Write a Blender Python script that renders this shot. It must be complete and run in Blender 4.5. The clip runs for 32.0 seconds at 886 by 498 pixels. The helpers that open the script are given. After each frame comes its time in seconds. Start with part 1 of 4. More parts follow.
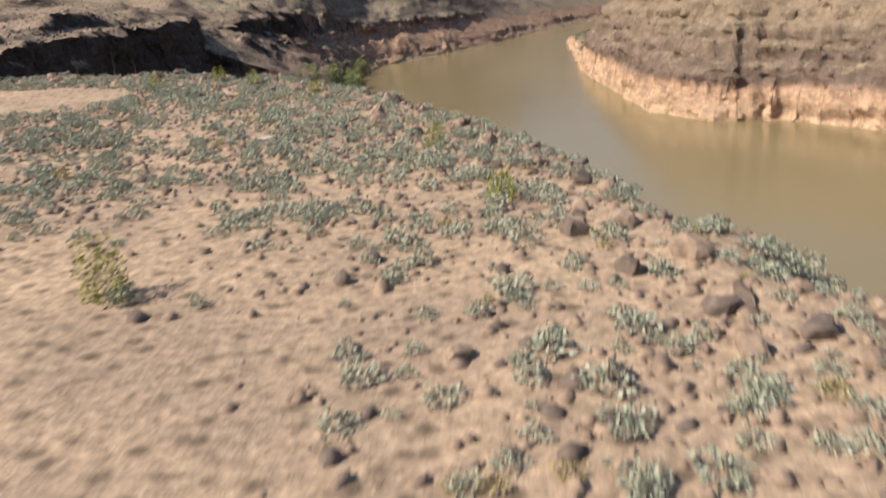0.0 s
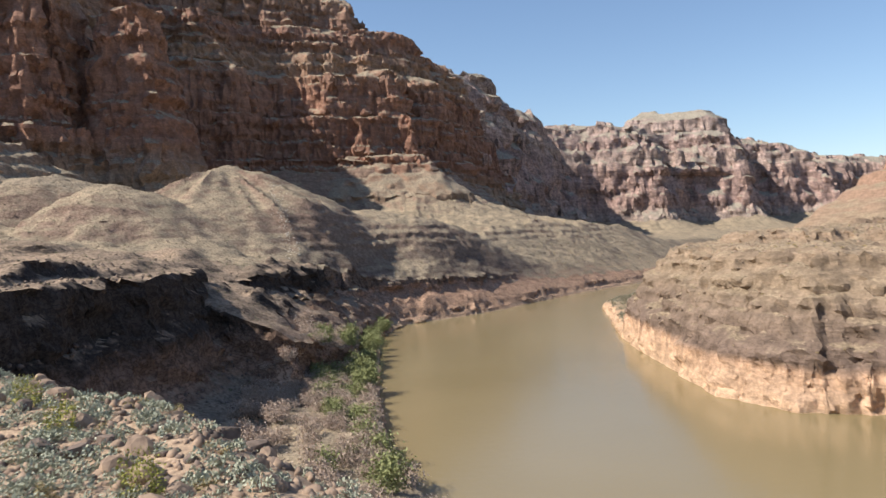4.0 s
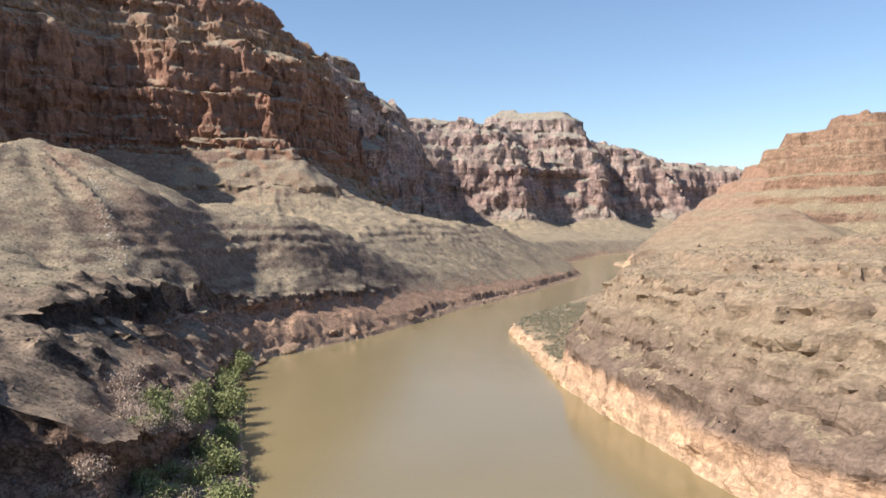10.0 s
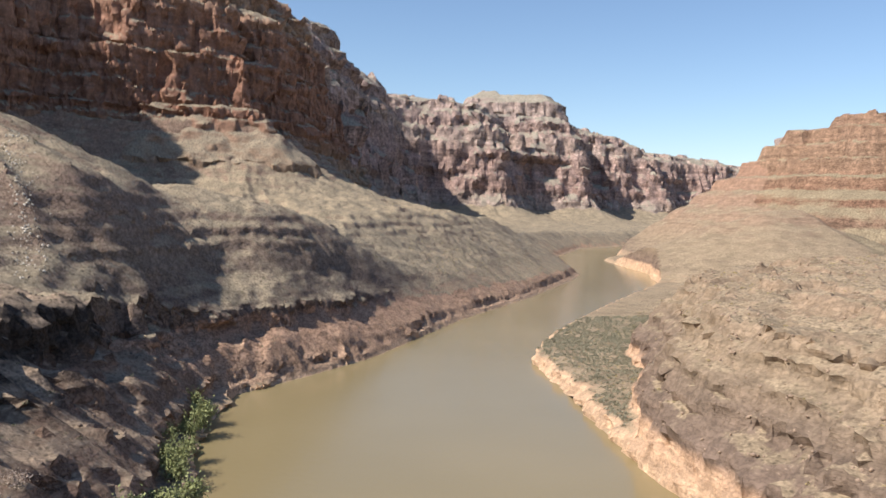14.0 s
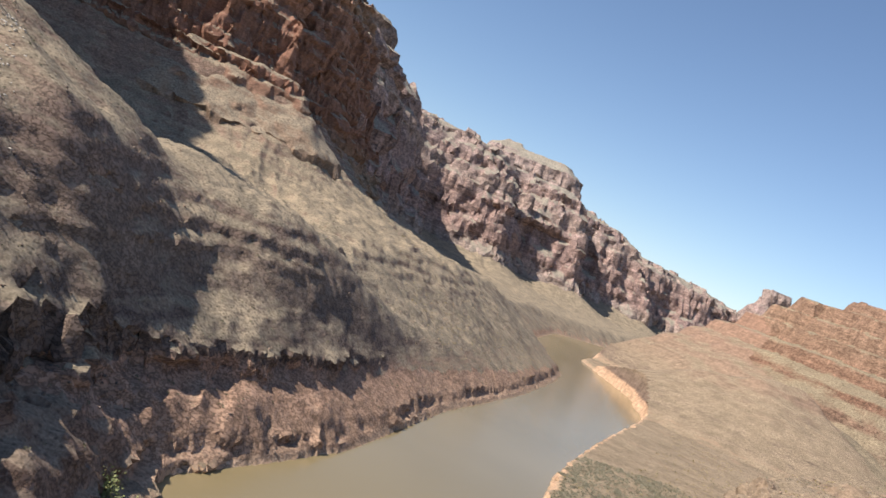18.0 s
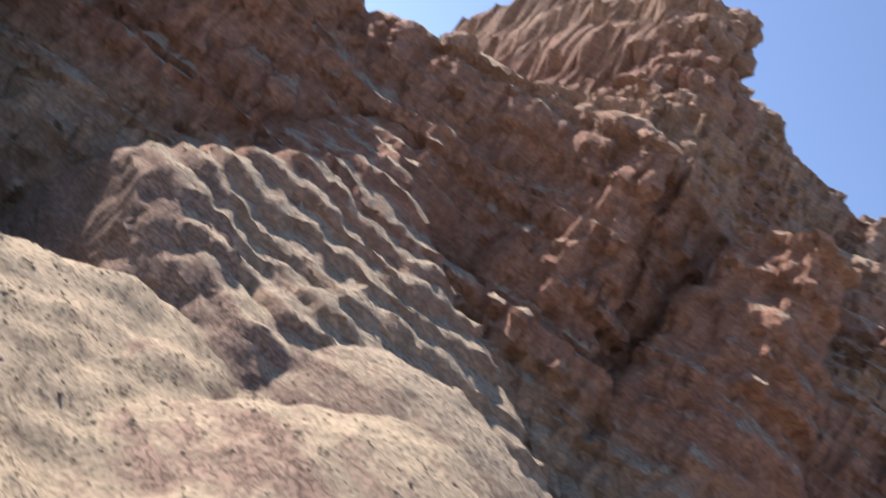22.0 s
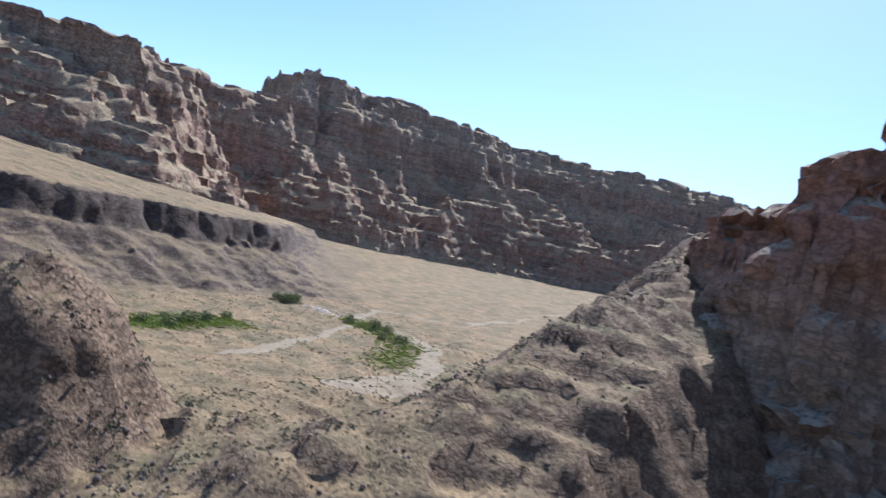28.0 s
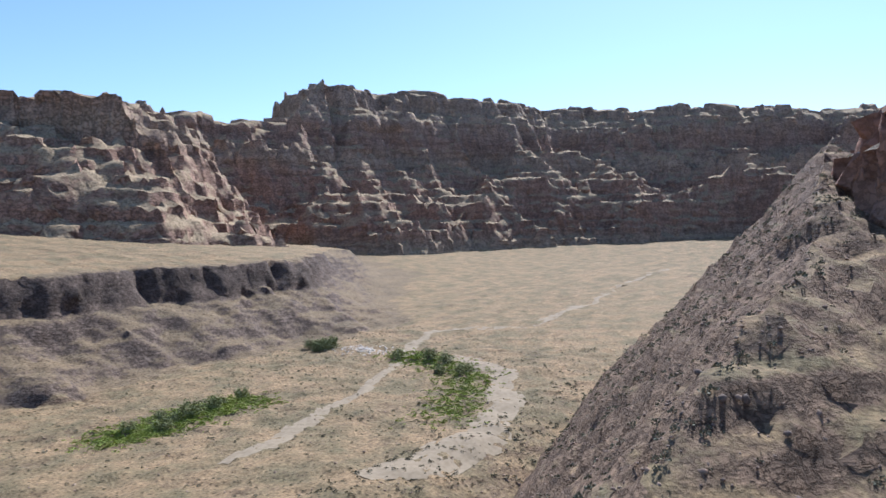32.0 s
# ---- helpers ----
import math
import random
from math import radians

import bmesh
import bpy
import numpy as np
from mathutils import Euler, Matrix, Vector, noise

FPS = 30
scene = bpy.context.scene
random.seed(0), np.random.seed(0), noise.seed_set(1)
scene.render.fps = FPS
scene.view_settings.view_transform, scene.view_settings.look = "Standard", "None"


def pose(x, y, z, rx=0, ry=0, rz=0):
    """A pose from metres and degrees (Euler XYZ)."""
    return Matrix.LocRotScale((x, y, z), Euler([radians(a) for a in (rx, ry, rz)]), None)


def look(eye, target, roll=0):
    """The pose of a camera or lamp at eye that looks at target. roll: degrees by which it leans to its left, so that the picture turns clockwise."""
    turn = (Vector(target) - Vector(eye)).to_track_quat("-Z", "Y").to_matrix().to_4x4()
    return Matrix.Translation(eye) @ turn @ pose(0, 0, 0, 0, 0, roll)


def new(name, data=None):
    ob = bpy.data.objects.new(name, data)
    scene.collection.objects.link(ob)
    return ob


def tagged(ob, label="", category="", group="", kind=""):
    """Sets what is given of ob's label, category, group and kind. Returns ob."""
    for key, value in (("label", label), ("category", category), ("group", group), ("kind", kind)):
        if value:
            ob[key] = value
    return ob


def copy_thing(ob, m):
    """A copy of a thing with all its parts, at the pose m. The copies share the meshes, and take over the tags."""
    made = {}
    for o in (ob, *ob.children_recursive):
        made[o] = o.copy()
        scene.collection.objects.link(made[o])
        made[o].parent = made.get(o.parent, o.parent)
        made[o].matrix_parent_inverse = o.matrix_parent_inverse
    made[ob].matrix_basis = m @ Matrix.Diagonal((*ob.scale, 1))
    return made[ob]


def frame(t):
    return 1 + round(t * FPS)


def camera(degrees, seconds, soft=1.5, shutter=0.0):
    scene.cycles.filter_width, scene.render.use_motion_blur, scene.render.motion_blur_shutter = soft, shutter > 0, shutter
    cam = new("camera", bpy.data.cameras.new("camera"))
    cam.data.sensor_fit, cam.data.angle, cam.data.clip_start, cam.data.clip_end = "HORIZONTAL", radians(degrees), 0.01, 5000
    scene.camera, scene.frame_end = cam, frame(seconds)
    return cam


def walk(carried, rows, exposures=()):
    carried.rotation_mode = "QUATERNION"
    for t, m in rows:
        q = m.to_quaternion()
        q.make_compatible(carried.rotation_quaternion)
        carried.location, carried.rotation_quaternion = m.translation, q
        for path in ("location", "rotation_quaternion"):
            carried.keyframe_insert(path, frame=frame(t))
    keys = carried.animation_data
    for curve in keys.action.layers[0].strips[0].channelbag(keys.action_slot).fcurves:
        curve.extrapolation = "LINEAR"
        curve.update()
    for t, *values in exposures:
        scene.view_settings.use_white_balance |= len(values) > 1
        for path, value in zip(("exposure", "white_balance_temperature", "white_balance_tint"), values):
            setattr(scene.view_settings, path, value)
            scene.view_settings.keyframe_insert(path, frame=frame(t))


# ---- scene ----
cam = camera(58.87, 32.0, shutter=0.5)
PATH = [
    (0.0, pose(-0.00, 0.00, 57.68, 70.724, 4.092, -1.387)),
    (0.5, pose(0.65, 5.43, 57.76, 75.213, 2.039, -1.473)),
    (1.0, pose(1.30, 10.86, 58.07, 77.890, 2.384, -1.623)),
    (1.5, pose(1.50, 16.47, 58.01, 79.014, 2.310, -1.379)),
    (2.0, pose(2.22, 22.19, 58.79, 79.338, 0.697, -0.607)),
    (2.5, pose(2.58, 28.25, 58.35, 79.290, 0.910, -0.960)),
    (3.0, pose(3.07, 34.67, 58.95, 82.617, 0.636, -1.850)),
    (3.5, pose(1.93, 41.06, 57.83, 86.749, 2.077, -0.441)),
    (4.0, pose(0.72, 47.65, 56.52, 89.219, 2.274, 0.835)),
    (4.5, pose(-0.65, 54.50, 54.93, 90.392, 1.910, 1.918)),
    (6.5, pose(-8.92, 84.63, 64.70, 93.091, 2.748, 0.596)),
    (7.0, pose(-10.14, 94.00, 65.24, 92.740, 3.622, 0.292)),
    (7.5, pose(-11.09, 103.81, 64.20, 93.288, 4.793, -0.462)),
    (8.0, pose(-11.91, 114.13, 64.36, 93.074, 2.381, -1.077)),
    (8.5, pose(-12.85, 124.81, 64.83, 90.846, -0.539, -5.117)),
    (9.0, pose(-14.66, 135.71, 64.59, 87.714, -1.682, -9.200)),
    (9.5, pose(-16.33, 146.92, 65.41, 90.704, -0.046, -10.457)),
    (10.0, pose(-17.53, 158.49, 66.10, 88.402, 0.388, -10.238)),
    (10.5, pose(-18.16, 170.30, 67.33, 87.361, -0.166, -9.311)),
    (11.0, pose(-19.06, 182.10, 69.53, 88.490, 0.371, -8.659)),
    (11.5, pose(-20.04, 194.11, 70.35, 89.837, 0.799, -9.412)),
    (12.0, pose(-20.79, 206.10, 71.49, 89.638, 0.870, -9.465)),
    (12.5, pose(-21.40, 218.05, 72.68, 89.906, 0.541, -10.393)),
    (13.0, pose(-22.26, 229.98, 73.84, 89.712, -0.204, -11.695)),
    (13.5, pose(-23.72, 241.88, 74.98, 88.809, -0.599, -12.916)),
    (14.0, pose(-24.70, 253.76, 76.85, 86.910, -2.233, -12.637)),
    (14.5, pose(-25.29, 265.58, 78.77, 84.894, -3.609, -12.303)),
    (15.0, pose(-25.93, 277.41, 80.61, 88.906, -4.554, -11.470)),
    (15.5, pose(-27.66, 289.05, 82.85, 88.705, -8.354, -11.051)),
    (17.5, pose(-40.70, 334.71, 89.14, 89.508, -21.064, -11.937)),
    (18.0, pose(-45.22, 345.59, 91.47, 89.074, -23.015, -14.398)),
    (18.5, pose(-49.87, 356.66, 91.68, 90.646, -25.558, -14.138)),
    (19.0, pose(-55.01, 367.41, 93.25, 88.389, -29.975, -10.914)),
    (19.5, pose(-60.08, 378.29, 93.87, 86.454, -30.707, -2.594)),
    (20.0, pose(-66.93, 387.96, 95.83, 84.851, -29.810, 14.136)),
    (20.5, pose(-75.86, 395.75, 97.75, 87.134, -31.494, 23.309)),
    (21.0, pose(-84.87, 402.57, 101.79, 93.588, -35.602, 27.703)),
    (21.5, pose(-94.54, 409.57, 102.87, 100.757, -35.457, 34.181)),
    (22.0, pose(-105.56, 414.03, 104.27, 101.894, -34.778, 42.098)),
    (22.5, pose(-116.72, 418.29, 103.97, 104.498, -34.292, 49.032)),
    (23.0, pose(-127.77, 422.76, 104.41, 103.560, -34.143, 55.630)),
    (23.5, pose(-137.91, 428.93, 105.50, 102.475, -30.873, 63.565)),
    (24.0, pose(-148.91, 432.91, 107.65, 100.361, -27.964, 72.530)),
    (24.5, pose(-160.41, 435.09, 109.68, 99.658, -28.074, 80.452)),
    (25.0, pose(-172.04, 435.20, 111.93, 98.513, -29.661, 87.283)),
    (25.5, pose(-183.81, 434.27, 112.33, 94.832, -28.525, 94.462)),
    (26.0, pose(-195.30, 431.88, 113.45, 91.062, -24.948, 102.346)),
    (26.5, pose(-206.73, 429.11, 113.78, 90.146, -21.974, 108.185)),
    (28.5, pose(-245.13, 412.01, 134.85, 88.130, -10.715, 125.364)),
    (29.0, pose(-255.96, 407.53, 135.48, 83.563, -8.256, 126.080)),
    (29.5, pose(-266.38, 402.12, 135.56, 81.936, -3.956, 126.167)),
    (30.0, pose(-276.71, 396.54, 135.97, 84.387, -1.742, 126.145)),
    (30.5, pose(-286.71, 390.41, 136.57, 85.966, 0.090, 126.013)),
    (31.0, pose(-296.67, 384.19, 137.05, 89.263, -0.975, 125.568)),
    (31.5, pose(-306.51, 377.78, 137.34, 89.627, 0.438, 126.506)),
    (32.0, pose(-316.24, 371.19, 137.91, 88.592, 1.020, 125.871)),
]
walk(cam, PATH, [(0, 0.36, 6850, 12), (1, 0.15, 6900, 12), (2, 0.12, 6800, 12), (3, 0.45, 6600, 11), (9, 0.68, 6500, 11), (14, 0.55, 6450, 11), (19, 0.4, 6600, 14), (20.2, 0.02, 7000, 20),
                 (21.2, 0.22, 7000, 20), (22.1, 1.1, 6400, 18), (24, 1.3, 5600, 15), (26.5, 1.0, 5300, 12), (28.5, 0.58, 5350, 13), (32, 0.6, 5450, 13)])
# the sun stands to the left and a little behind the first view, 44 degrees up
SUN_AZ, SUN_EL = 102.5, 44.0
world = bpy.data.worlds.new("world")
scene.world = world
world.use_nodes = True
_wn = world.node_tree.nodes
_sky = _wn.new("ShaderNodeTexSky")
_sky.sky_type, _sky.sun_disc = "NISHITA", False
_sky.sun_elevation, _sky.sun_rotation = radians(SUN_EL), radians(-SUN_AZ)
_sky.air_density, _sky.dust_density, _sky.ozone_density = 1.0, 0.5, 2.8
_sky.altitude = 400
world.node_tree.links.new(_sky.outputs[0], _wn["Background"].inputs[0])
_wn["Background"].inputs[1].default_value = 0.105
sun = new("sun", bpy.data.lights.new("sun", "SUN"))
sun.data.energy, sun.data.angle, sun.data.color = 5.0, radians(0.53), (1.0, 0.94, 0.85)
_sd = Vector((-math.sin(radians(SUN_AZ)) * math.cos(radians(SUN_EL)), math.cos(radians(SUN_AZ)) * math.cos(radians(SUN_EL)), math.sin(radians(SUN_EL))))
sun.matrix_world = look(_sd * 100, (0, 0, 0))


# ---- noise in numpy ----
def _hash(ix, iy, seed):
    h = (ix.astype(np.int64) * 374761393 + iy.astype(np.int64) * 668265263 + seed * 974711) & 0xFFFFFFFF
    h = ((h ^ (h >> 13)) * 1274126177) & 0xFFFFFFFF
    h = ((h ^ (h >> 16)) * 2246822519) & 0xFFFFFFFF
    return ((h ^ (h >> 15)) & 0xFFFFFF) / float(0xFFFFFF)


def vnoise(x, y, seed=0):
    """Smooth value noise in -1..1, one bump per unit."""
    x, y = np.broadcast_arrays(np.asarray(x, float), np.asarray(y, float))
    ix, iy = np.floor(x), np.floor(y)
    fx, fy = x - ix, y - iy
    fx, fy = fx * fx * (3 - 2 * fx), fy * fy * (3 - 2 * fy)
    a, b = _hash(ix, iy, seed), _hash(ix + 1, iy, seed)
    c, d = _hash(ix, iy + 1, seed), _hash(ix + 1, iy + 1, seed)
    return 2 * ((a + (b - a) * fx) + ((c + (d - c) * fx) - (a + (b - a) * fx)) * fy) - 1


def fbm(x, y, octaves=4, seed=0, gain=0.5):
    out, amp, tot = 0.0, 1.0, 0.0
    for k in range(octaves):
        out = out + amp * vnoise(x * 2**k + 17.3 * k, y * 2**k - 9.1 * k, seed + k)
        tot += amp
        amp *= gain
    return out / tot


def ridged(x, y, octaves=3, seed=0):
    out, amp, tot = 0.0, 1.0, 0.0
    for k in range(octaves):
        out = out + amp * (1 - 2 * np.abs(vnoise(x * 2**k + 5.7 * k, y * 2**k + 3.3 * k, seed + k)))
        tot += amp
        amp *= 0.5
    return out / tot


def blocks(x, y, z, seed=0, sharp=0.3):
    """Value noise in space with flattened cells, like jointed rock, in -1..1."""
    i = [np.floor(v) for v in (x, y, z)]
    f = []
    for v, k in zip((x, y, z), i):
        t = np.clip((v - k - sharp) / (1 - 2 * sharp), 0, 1)
        f.append(t * t * (3 - 2 * t))
    out = 0.0
    for c in range(8):
        a, b, d = c & 1, c >> 1 & 1, c >> 2
        w = (f[0] if a else 1 - f[0]) * (f[1] if b else 1 - f[1]) * (f[2] if d else 1 - f[2])
        out = out + w * _hash(i[0] + a, i[1] + b + 57 * (i[2] + d), seed)
    return 2 * out - 1


def sstep(a, b, v):
    t = np.clip((v - a) / (b - a), 0, 1)
    return t * t * (3 - 2 * t)


def ledges(z, step, a, b):
    f = z / step
    return step * (np.floor(f) + sstep(a, b, f % 1.0))


def line_dist(x, y, pts, closed=False):
    """Distance to a polyline, its side (positive to the left of its run) and the arc length of the nearest point."""
    pts = np.asarray(pts, float)
    if closed:
        pts = np.vstack([pts, pts[:1]])
    best = np.full(x.shape, 1e18)
    side, arc = np.ones(x.shape), np.zeros(x.shape)
    run = 0.0
    for (ax, ay), (bx, by) in zip(pts[:-1, :2], pts[1:, :2]):
        dx, dy = bx - ax, by - ay
        ln = math.hypot(dx, dy)
        t = np.clip(((x - ax) * dx + (y - ay) * dy) / (ln * ln), 0, 1)
        d2 = (x - ax - t * dx) ** 2 + (y - ay - t * dy) ** 2
        near = d2 < best
        best = np.where(near, d2, best)
        side = np.where(near, np.where(dx * (y - ay) - dy * (x - ax) >= 0, 1.0, -1.0), side)
        arc = np.where(near, run + t * ln, arc)
        run += ln
    return np.sqrt(best), side, arc


def inside_poly(x, y, pts):
    r = np.zeros(x.shape, bool)
    n = len(pts)
    for i in range(n):
        (ax, ay), (bx, by) = pts[i], pts[(i + 1) % n]
        if ay == by:
            continue
        r ^= ((ay > y) != (by > y)) & (x < (bx - ax) * (y - ay) / (by - ay) + ax)
    return r


def poly_sd(x, y, pts):
    """Signed distance to a polygon, negative inside."""
    d, _, _ = line_dist(x, y, pts, True)
    return np.where(inside_poly(x, y, pts), -d, d)


def along(arc, pts, values):
    """Values given at the vertices of a polyline, read off at arc lengths."""
    pts = np.asarray(pts, float)
    run = np.r_[0, np.cumsum(np.hypot(*np.diff(pts[:, :2], axis=0).T))]
    return np.interp(arc, run, values)


# ---- plan of the canyon (metres; the river lies at z = 0) ----
SHORE_L = [(70, -400), (60, -200), (52, -60), (45, 20), (35, 80), (15, 150), (-11, 223), (-19, 257), (-31, 345), (-43, 475), (-46, 500), (-42, 531),
           (-35, 568), (-4, 602), (28, 640), (105, 770), (205, 910), (305, 1070), (349, 1150), (448, 1490), (620, 1800), (1000, 2150), (1700, 2500), (2900, 2850)]
SHORE_R = [(300, -400), (240, -100), (200, 100), (150, 240), (124, 277), (102, 285), (86, 312), (86, 400), (89, 470), (95, 518), (104, 590),
           (110, 629), (150, 705), (238, 828), (402, 1046), (463, 1181), (510, 1430), (720, 1735), (1090, 2060), (1750, 2390), (2950, 2740)]
# foot of the great wall on the left bank: x, y, height of its rim
WALL = [(-2300, 560, 340, 1), (-1900, 420, 310, 1), (-1300, 340, 280, 1), (-900, 322, 240, 1), (-700, 318, 182, 0.9), (-600, 322, 150, 0.7), (-535, 336, 148, 0.4), (-498, 360, 160, 0.4), (-480, 400, 182, 0.4),
        (-505, 440, 202, 0.5), (-520, 480, 252, 0.55), (-482, 512, 258, 0.55), (-440, 545, 276, 1.5), (-405, 600, 285, 1.5), (-365, 645, 335, 1.2), (-330, 682, 375, 0.8), (-300, 730, 372, 0.7),
        (-310, 800, 420, 0.6), (-335, 870, 450, 0.6), (-330, 920, 470, 0.6), (-325, 985, 494, 0.65), (-230, 1050, 528, 0.8),
        (-120, 1072, 530, 0.9), (-24, 1088, 500, 0.9), (0, 1150, 462, 0.9), (42, 1230, 400, 0.9), (52, 1300, 345, 0.75), (68, 1350, 340, 0.65), (110, 1420, 330, 0.8), (130, 1560, 370, 0.6), (210, 1760, 390, 0.6),
        (300, 2050, 363, 0.6), (350, 2260, 380, 0.6), (380, 2420, 388, 0.7), (450, 2470, 390, 0.7), (650, 2410, 372, 0.7), (700, 2500, 380, 0.7), (760, 2560, 372, 0.7), (960, 2510, 342, 0.7),
        (1010, 2620, 350, 0.7), (1060, 2700, 350, 0.7), (1290, 2680, 286, 0.7), (1370, 2830, 292, 0.7), (1640, 2850, 270, 0.7), (1900, 3100, 272, 0.7), (2600, 3700, 290, 1), (3300, 4300, 290, 1)]
# foot of the walls round the side valley, its rim heights
MESA = [(-150, -420, 250, 1.6), (-430, -330, 255, 1.6), (-590, -270, 262, 1.7), (-715, -235, 248, 1.7), (-840, -215, 285, 1.6), (-905, -235, 310, 1.5), (-960, -330, 280, 1.2), (-1020, -430, 280, 1.0), (-1080, -480, 310, 1.0), (-1150, -400, 478, 1.3), (-1220, -350, 482, 1.4), (-1275, -340, 440, 1.4),
        (-1340, -330, 408, 1.3), (-1500, -230, 395, 1.3), (-1600, -130, 385, 1.3), (-1690, -20, 375, 1.3), (-1740, 100, 370, 1.2), (-1880, 260, 362, 1.1), (-2300, 420, 350, 1)]
WASH = [(-180, 20, 52), (-330, 80, 60), (-500, 120, 67), (-616, 100, 71), (-800, 90, 76), (-1050, 60, 83), (-1300, 0, 92), (-1700, -60, 115), (-2300, -80, 170)]
BENCH = [(60, -300), (30, -150), (15, 5), (10, 25), (4, 46), (-1, 61), (-6, 74), (-12, 82), (-19, 91), (-32, 100), (-60, 107), (-200, 95), (-420, 20), (-420, -300)]
DARK = [(-92, 320), (-88, 292), (-98, 258), (-102, 210), (-98, 165), (-80, 132), (-62, 113), (-200, 90), (-330, 150), (-340, 430), (-130, 425), (-104, 370)]
TERRACE = [(-104, 345), (-90, 420), (-80, 480), (-72, 525), (-62, 560), (-24, 612), (8, 640), (92, 772), (190, 905), (295, 1082), (338, 1165), (432, 1480),
           (300, 1620), (-100, 1500), (-420, 1000), (-470, 520), (-300, 380)]
SIDE_BENCH = [(-250, -90), (-400, -62), (-506, -34), (-560, -38), (-640, -30), (-700, -30), (-790, -110), (-960, -220), (-1100, -420), (-1300, -1000), (-150, -1000)]


def left_land(x, y, dl, arc):
    n1 = fbm(x / 40, y / 40, 4, 11)
    n2 = fbm(x / 9, y / 9, 3, 12)
    dw, sw, aw = line_dist(x, y, WALL)
    dw = np.where(sw > 0, 0, dw)
    # talus apron under the wall
    heap = 1 - 0.82 * sstep(-320, -370, x) * sstep(570, 520, y) - 0.45 * sstep(-200, -300, x) * sstep(520, 570, y) * sstep(820, 700, y)
    apron = 46 + heap * (62 * np.exp(-dw / 150) + 42 * np.exp(-dw / 45)) + 6 * n1
    gully = ridged(aw / 55, dw / 400, 3, 21)
    apron += 9 * gully * sstep(0, 60, dw) * sstep(330, 80, dw)
    far = sstep(1050, 1500, y)
    apron = apron * (1 - 0.35 * far)
    z = np.minimum(apron, 3 + dl * 0.55 + 4 * n1)
    strip = np.interp(y, [150, 300, 380, 520, 570], [48, 40, 13, 7, 6])
    z = np.where((dl < 34) & (y > 560), np.minimum(z, 0.6 + 1.2 * dl), z)
    z = np.where(dl < strip, np.minimum(z, 2.5 + dl * 0.10 + 1.2 * n2), z)
    # terrace of the left bank with its two cliffs
    lobe = ridged(x / 34, y / 34, 3, 31)
    sd = poly_sd(x, y, TERRACE) + 4 * n1 + 3 * n2 + (13 * lobe + 3 * ridged(x / 11, y / 11, 2, 33) + 2) * sstep(620, 560, y)
    sd = np.where(sd > 0, sd * (1 - 0.3 * sstep(600, 560, y)), sd)
    back_of = sstep(4, 70, -poly_sd(x, y, TERRACE))
    top = np.interp(y, [340, 450, 550, 640, 770, 1080, 1400], [40, 40, 36, 31, 21, 13, 8])
    drop = np.interp(sd, [-60, 0, 2.5, 6, 11, 20, 30, 55], [0, 0, 0.34, 0.38, 0.58, 0.88, 1.0, 1.1])
    e = dl - 1 + 5 * lobe + 2.5 * ridged(x / 9, y / 9, 2, 34) + 1.5 * n2
    cap = top * np.interp(e, [0, 3, 11, 18, 25, 27, 29, 35, 44], [0.02, 0.08, 0.3, 0.44, 0.54, 0.60, 0.84, 0.93, 1.05]) + 400 * sstep(575, 540, y)
    inner = np.minimum(top + 0.10 * np.clip(-sd, 0, 150) + 1.5 * n2, apron + 2)
    z = np.maximum(z, np.where(sd < 0, np.maximum(inner, np.minimum(apron, top + 0.33 * np.clip(-sd, 0, 400))), top * (1 - drop)).clip(None, cap))
    # broken rubble bank above the water
    bank = sstep(330, 390, y) * sstep(600, 550, y) * sstep(6, 16, dl) * sstep(75, 45, dl)
    z = z + bank * (4.5 * ridged(x / 19, y / 19, 3, 35) + 2.2 * ridged(x / 7, y / 7, 2, 36))
    # hollow under the dark cliff
    d, _, a = line_dist(x, y, [(-30, 118), (-50, 170), (-58, 230), (-62, 300)])
    z = np.where((y < 330) & (y > 60), np.minimum(z, 4 + 1.3 * np.clip(d - 22, 0, None) + 2 * ridged(x / 20, y / 20, 2, 44) + n2), z)
    # the dark cliff
    sd = poly_sd(x, y, DARK) + 5 * n1 + 3 * n2
    drop = np.interp(sd, [0, 2, 6, 9, 16, 42], [0, 15, 19, 33, 38, 46])
    z = np.maximum(z, 47.5 + 2 * n1 + 0.5 * n2 - np.where(sd < 0, 0, drop))
    # rounded hills between terrace and wall
    for hx, hy, hz, rx, ry, turn in ((-80, 715, 82, 135, 75, 0.15), (-90, 890, 80, 110, 70, 0.1), (-290, 612, 112, 95, 66, 0.6), (-212, 548, 98, 80, 62, 0.6),
                                     (0, 1040, 74, 80, 80, 0.5), (100, 1270, 86, 90, 70, 0.9)):
        c, s = math.cos(turn), math.sin(turn)
        u, v = ((x - hx) * c + (y - hy) * s) / rx, (-(x - hx) * s + (y - hy) * c) / ry
        r = np.sqrt(u * u + v * v)
        bump = 40 + (hz - 40) * np.exp(-r * r * 0.9) + 3.5 * n1 + 0.8 * n2
        z = z + np.clip(bump - 3.0 * r * r - z, 0, None) * back_of * sstep(2.4, 1.7, r)
    # pale talus cone with rills
    r, th = np.hypot(x + 172, y - 642), np.arctan2(y - 642, x + 172)
    rill = ridged(th * 2.3 + 0.4, r / 300, 2, 27)
    cone = sstep(105, 70, r)
    z = z + np.clip(122 - (0.54 - 0.07 * np.cos(th + 0.3)) * np.sqrt(r * r + 60) + 8.0 * rill * sstep(4, 40, r) + 0.5 * n2 - z, 0, None) * sstep(135, 80, r)
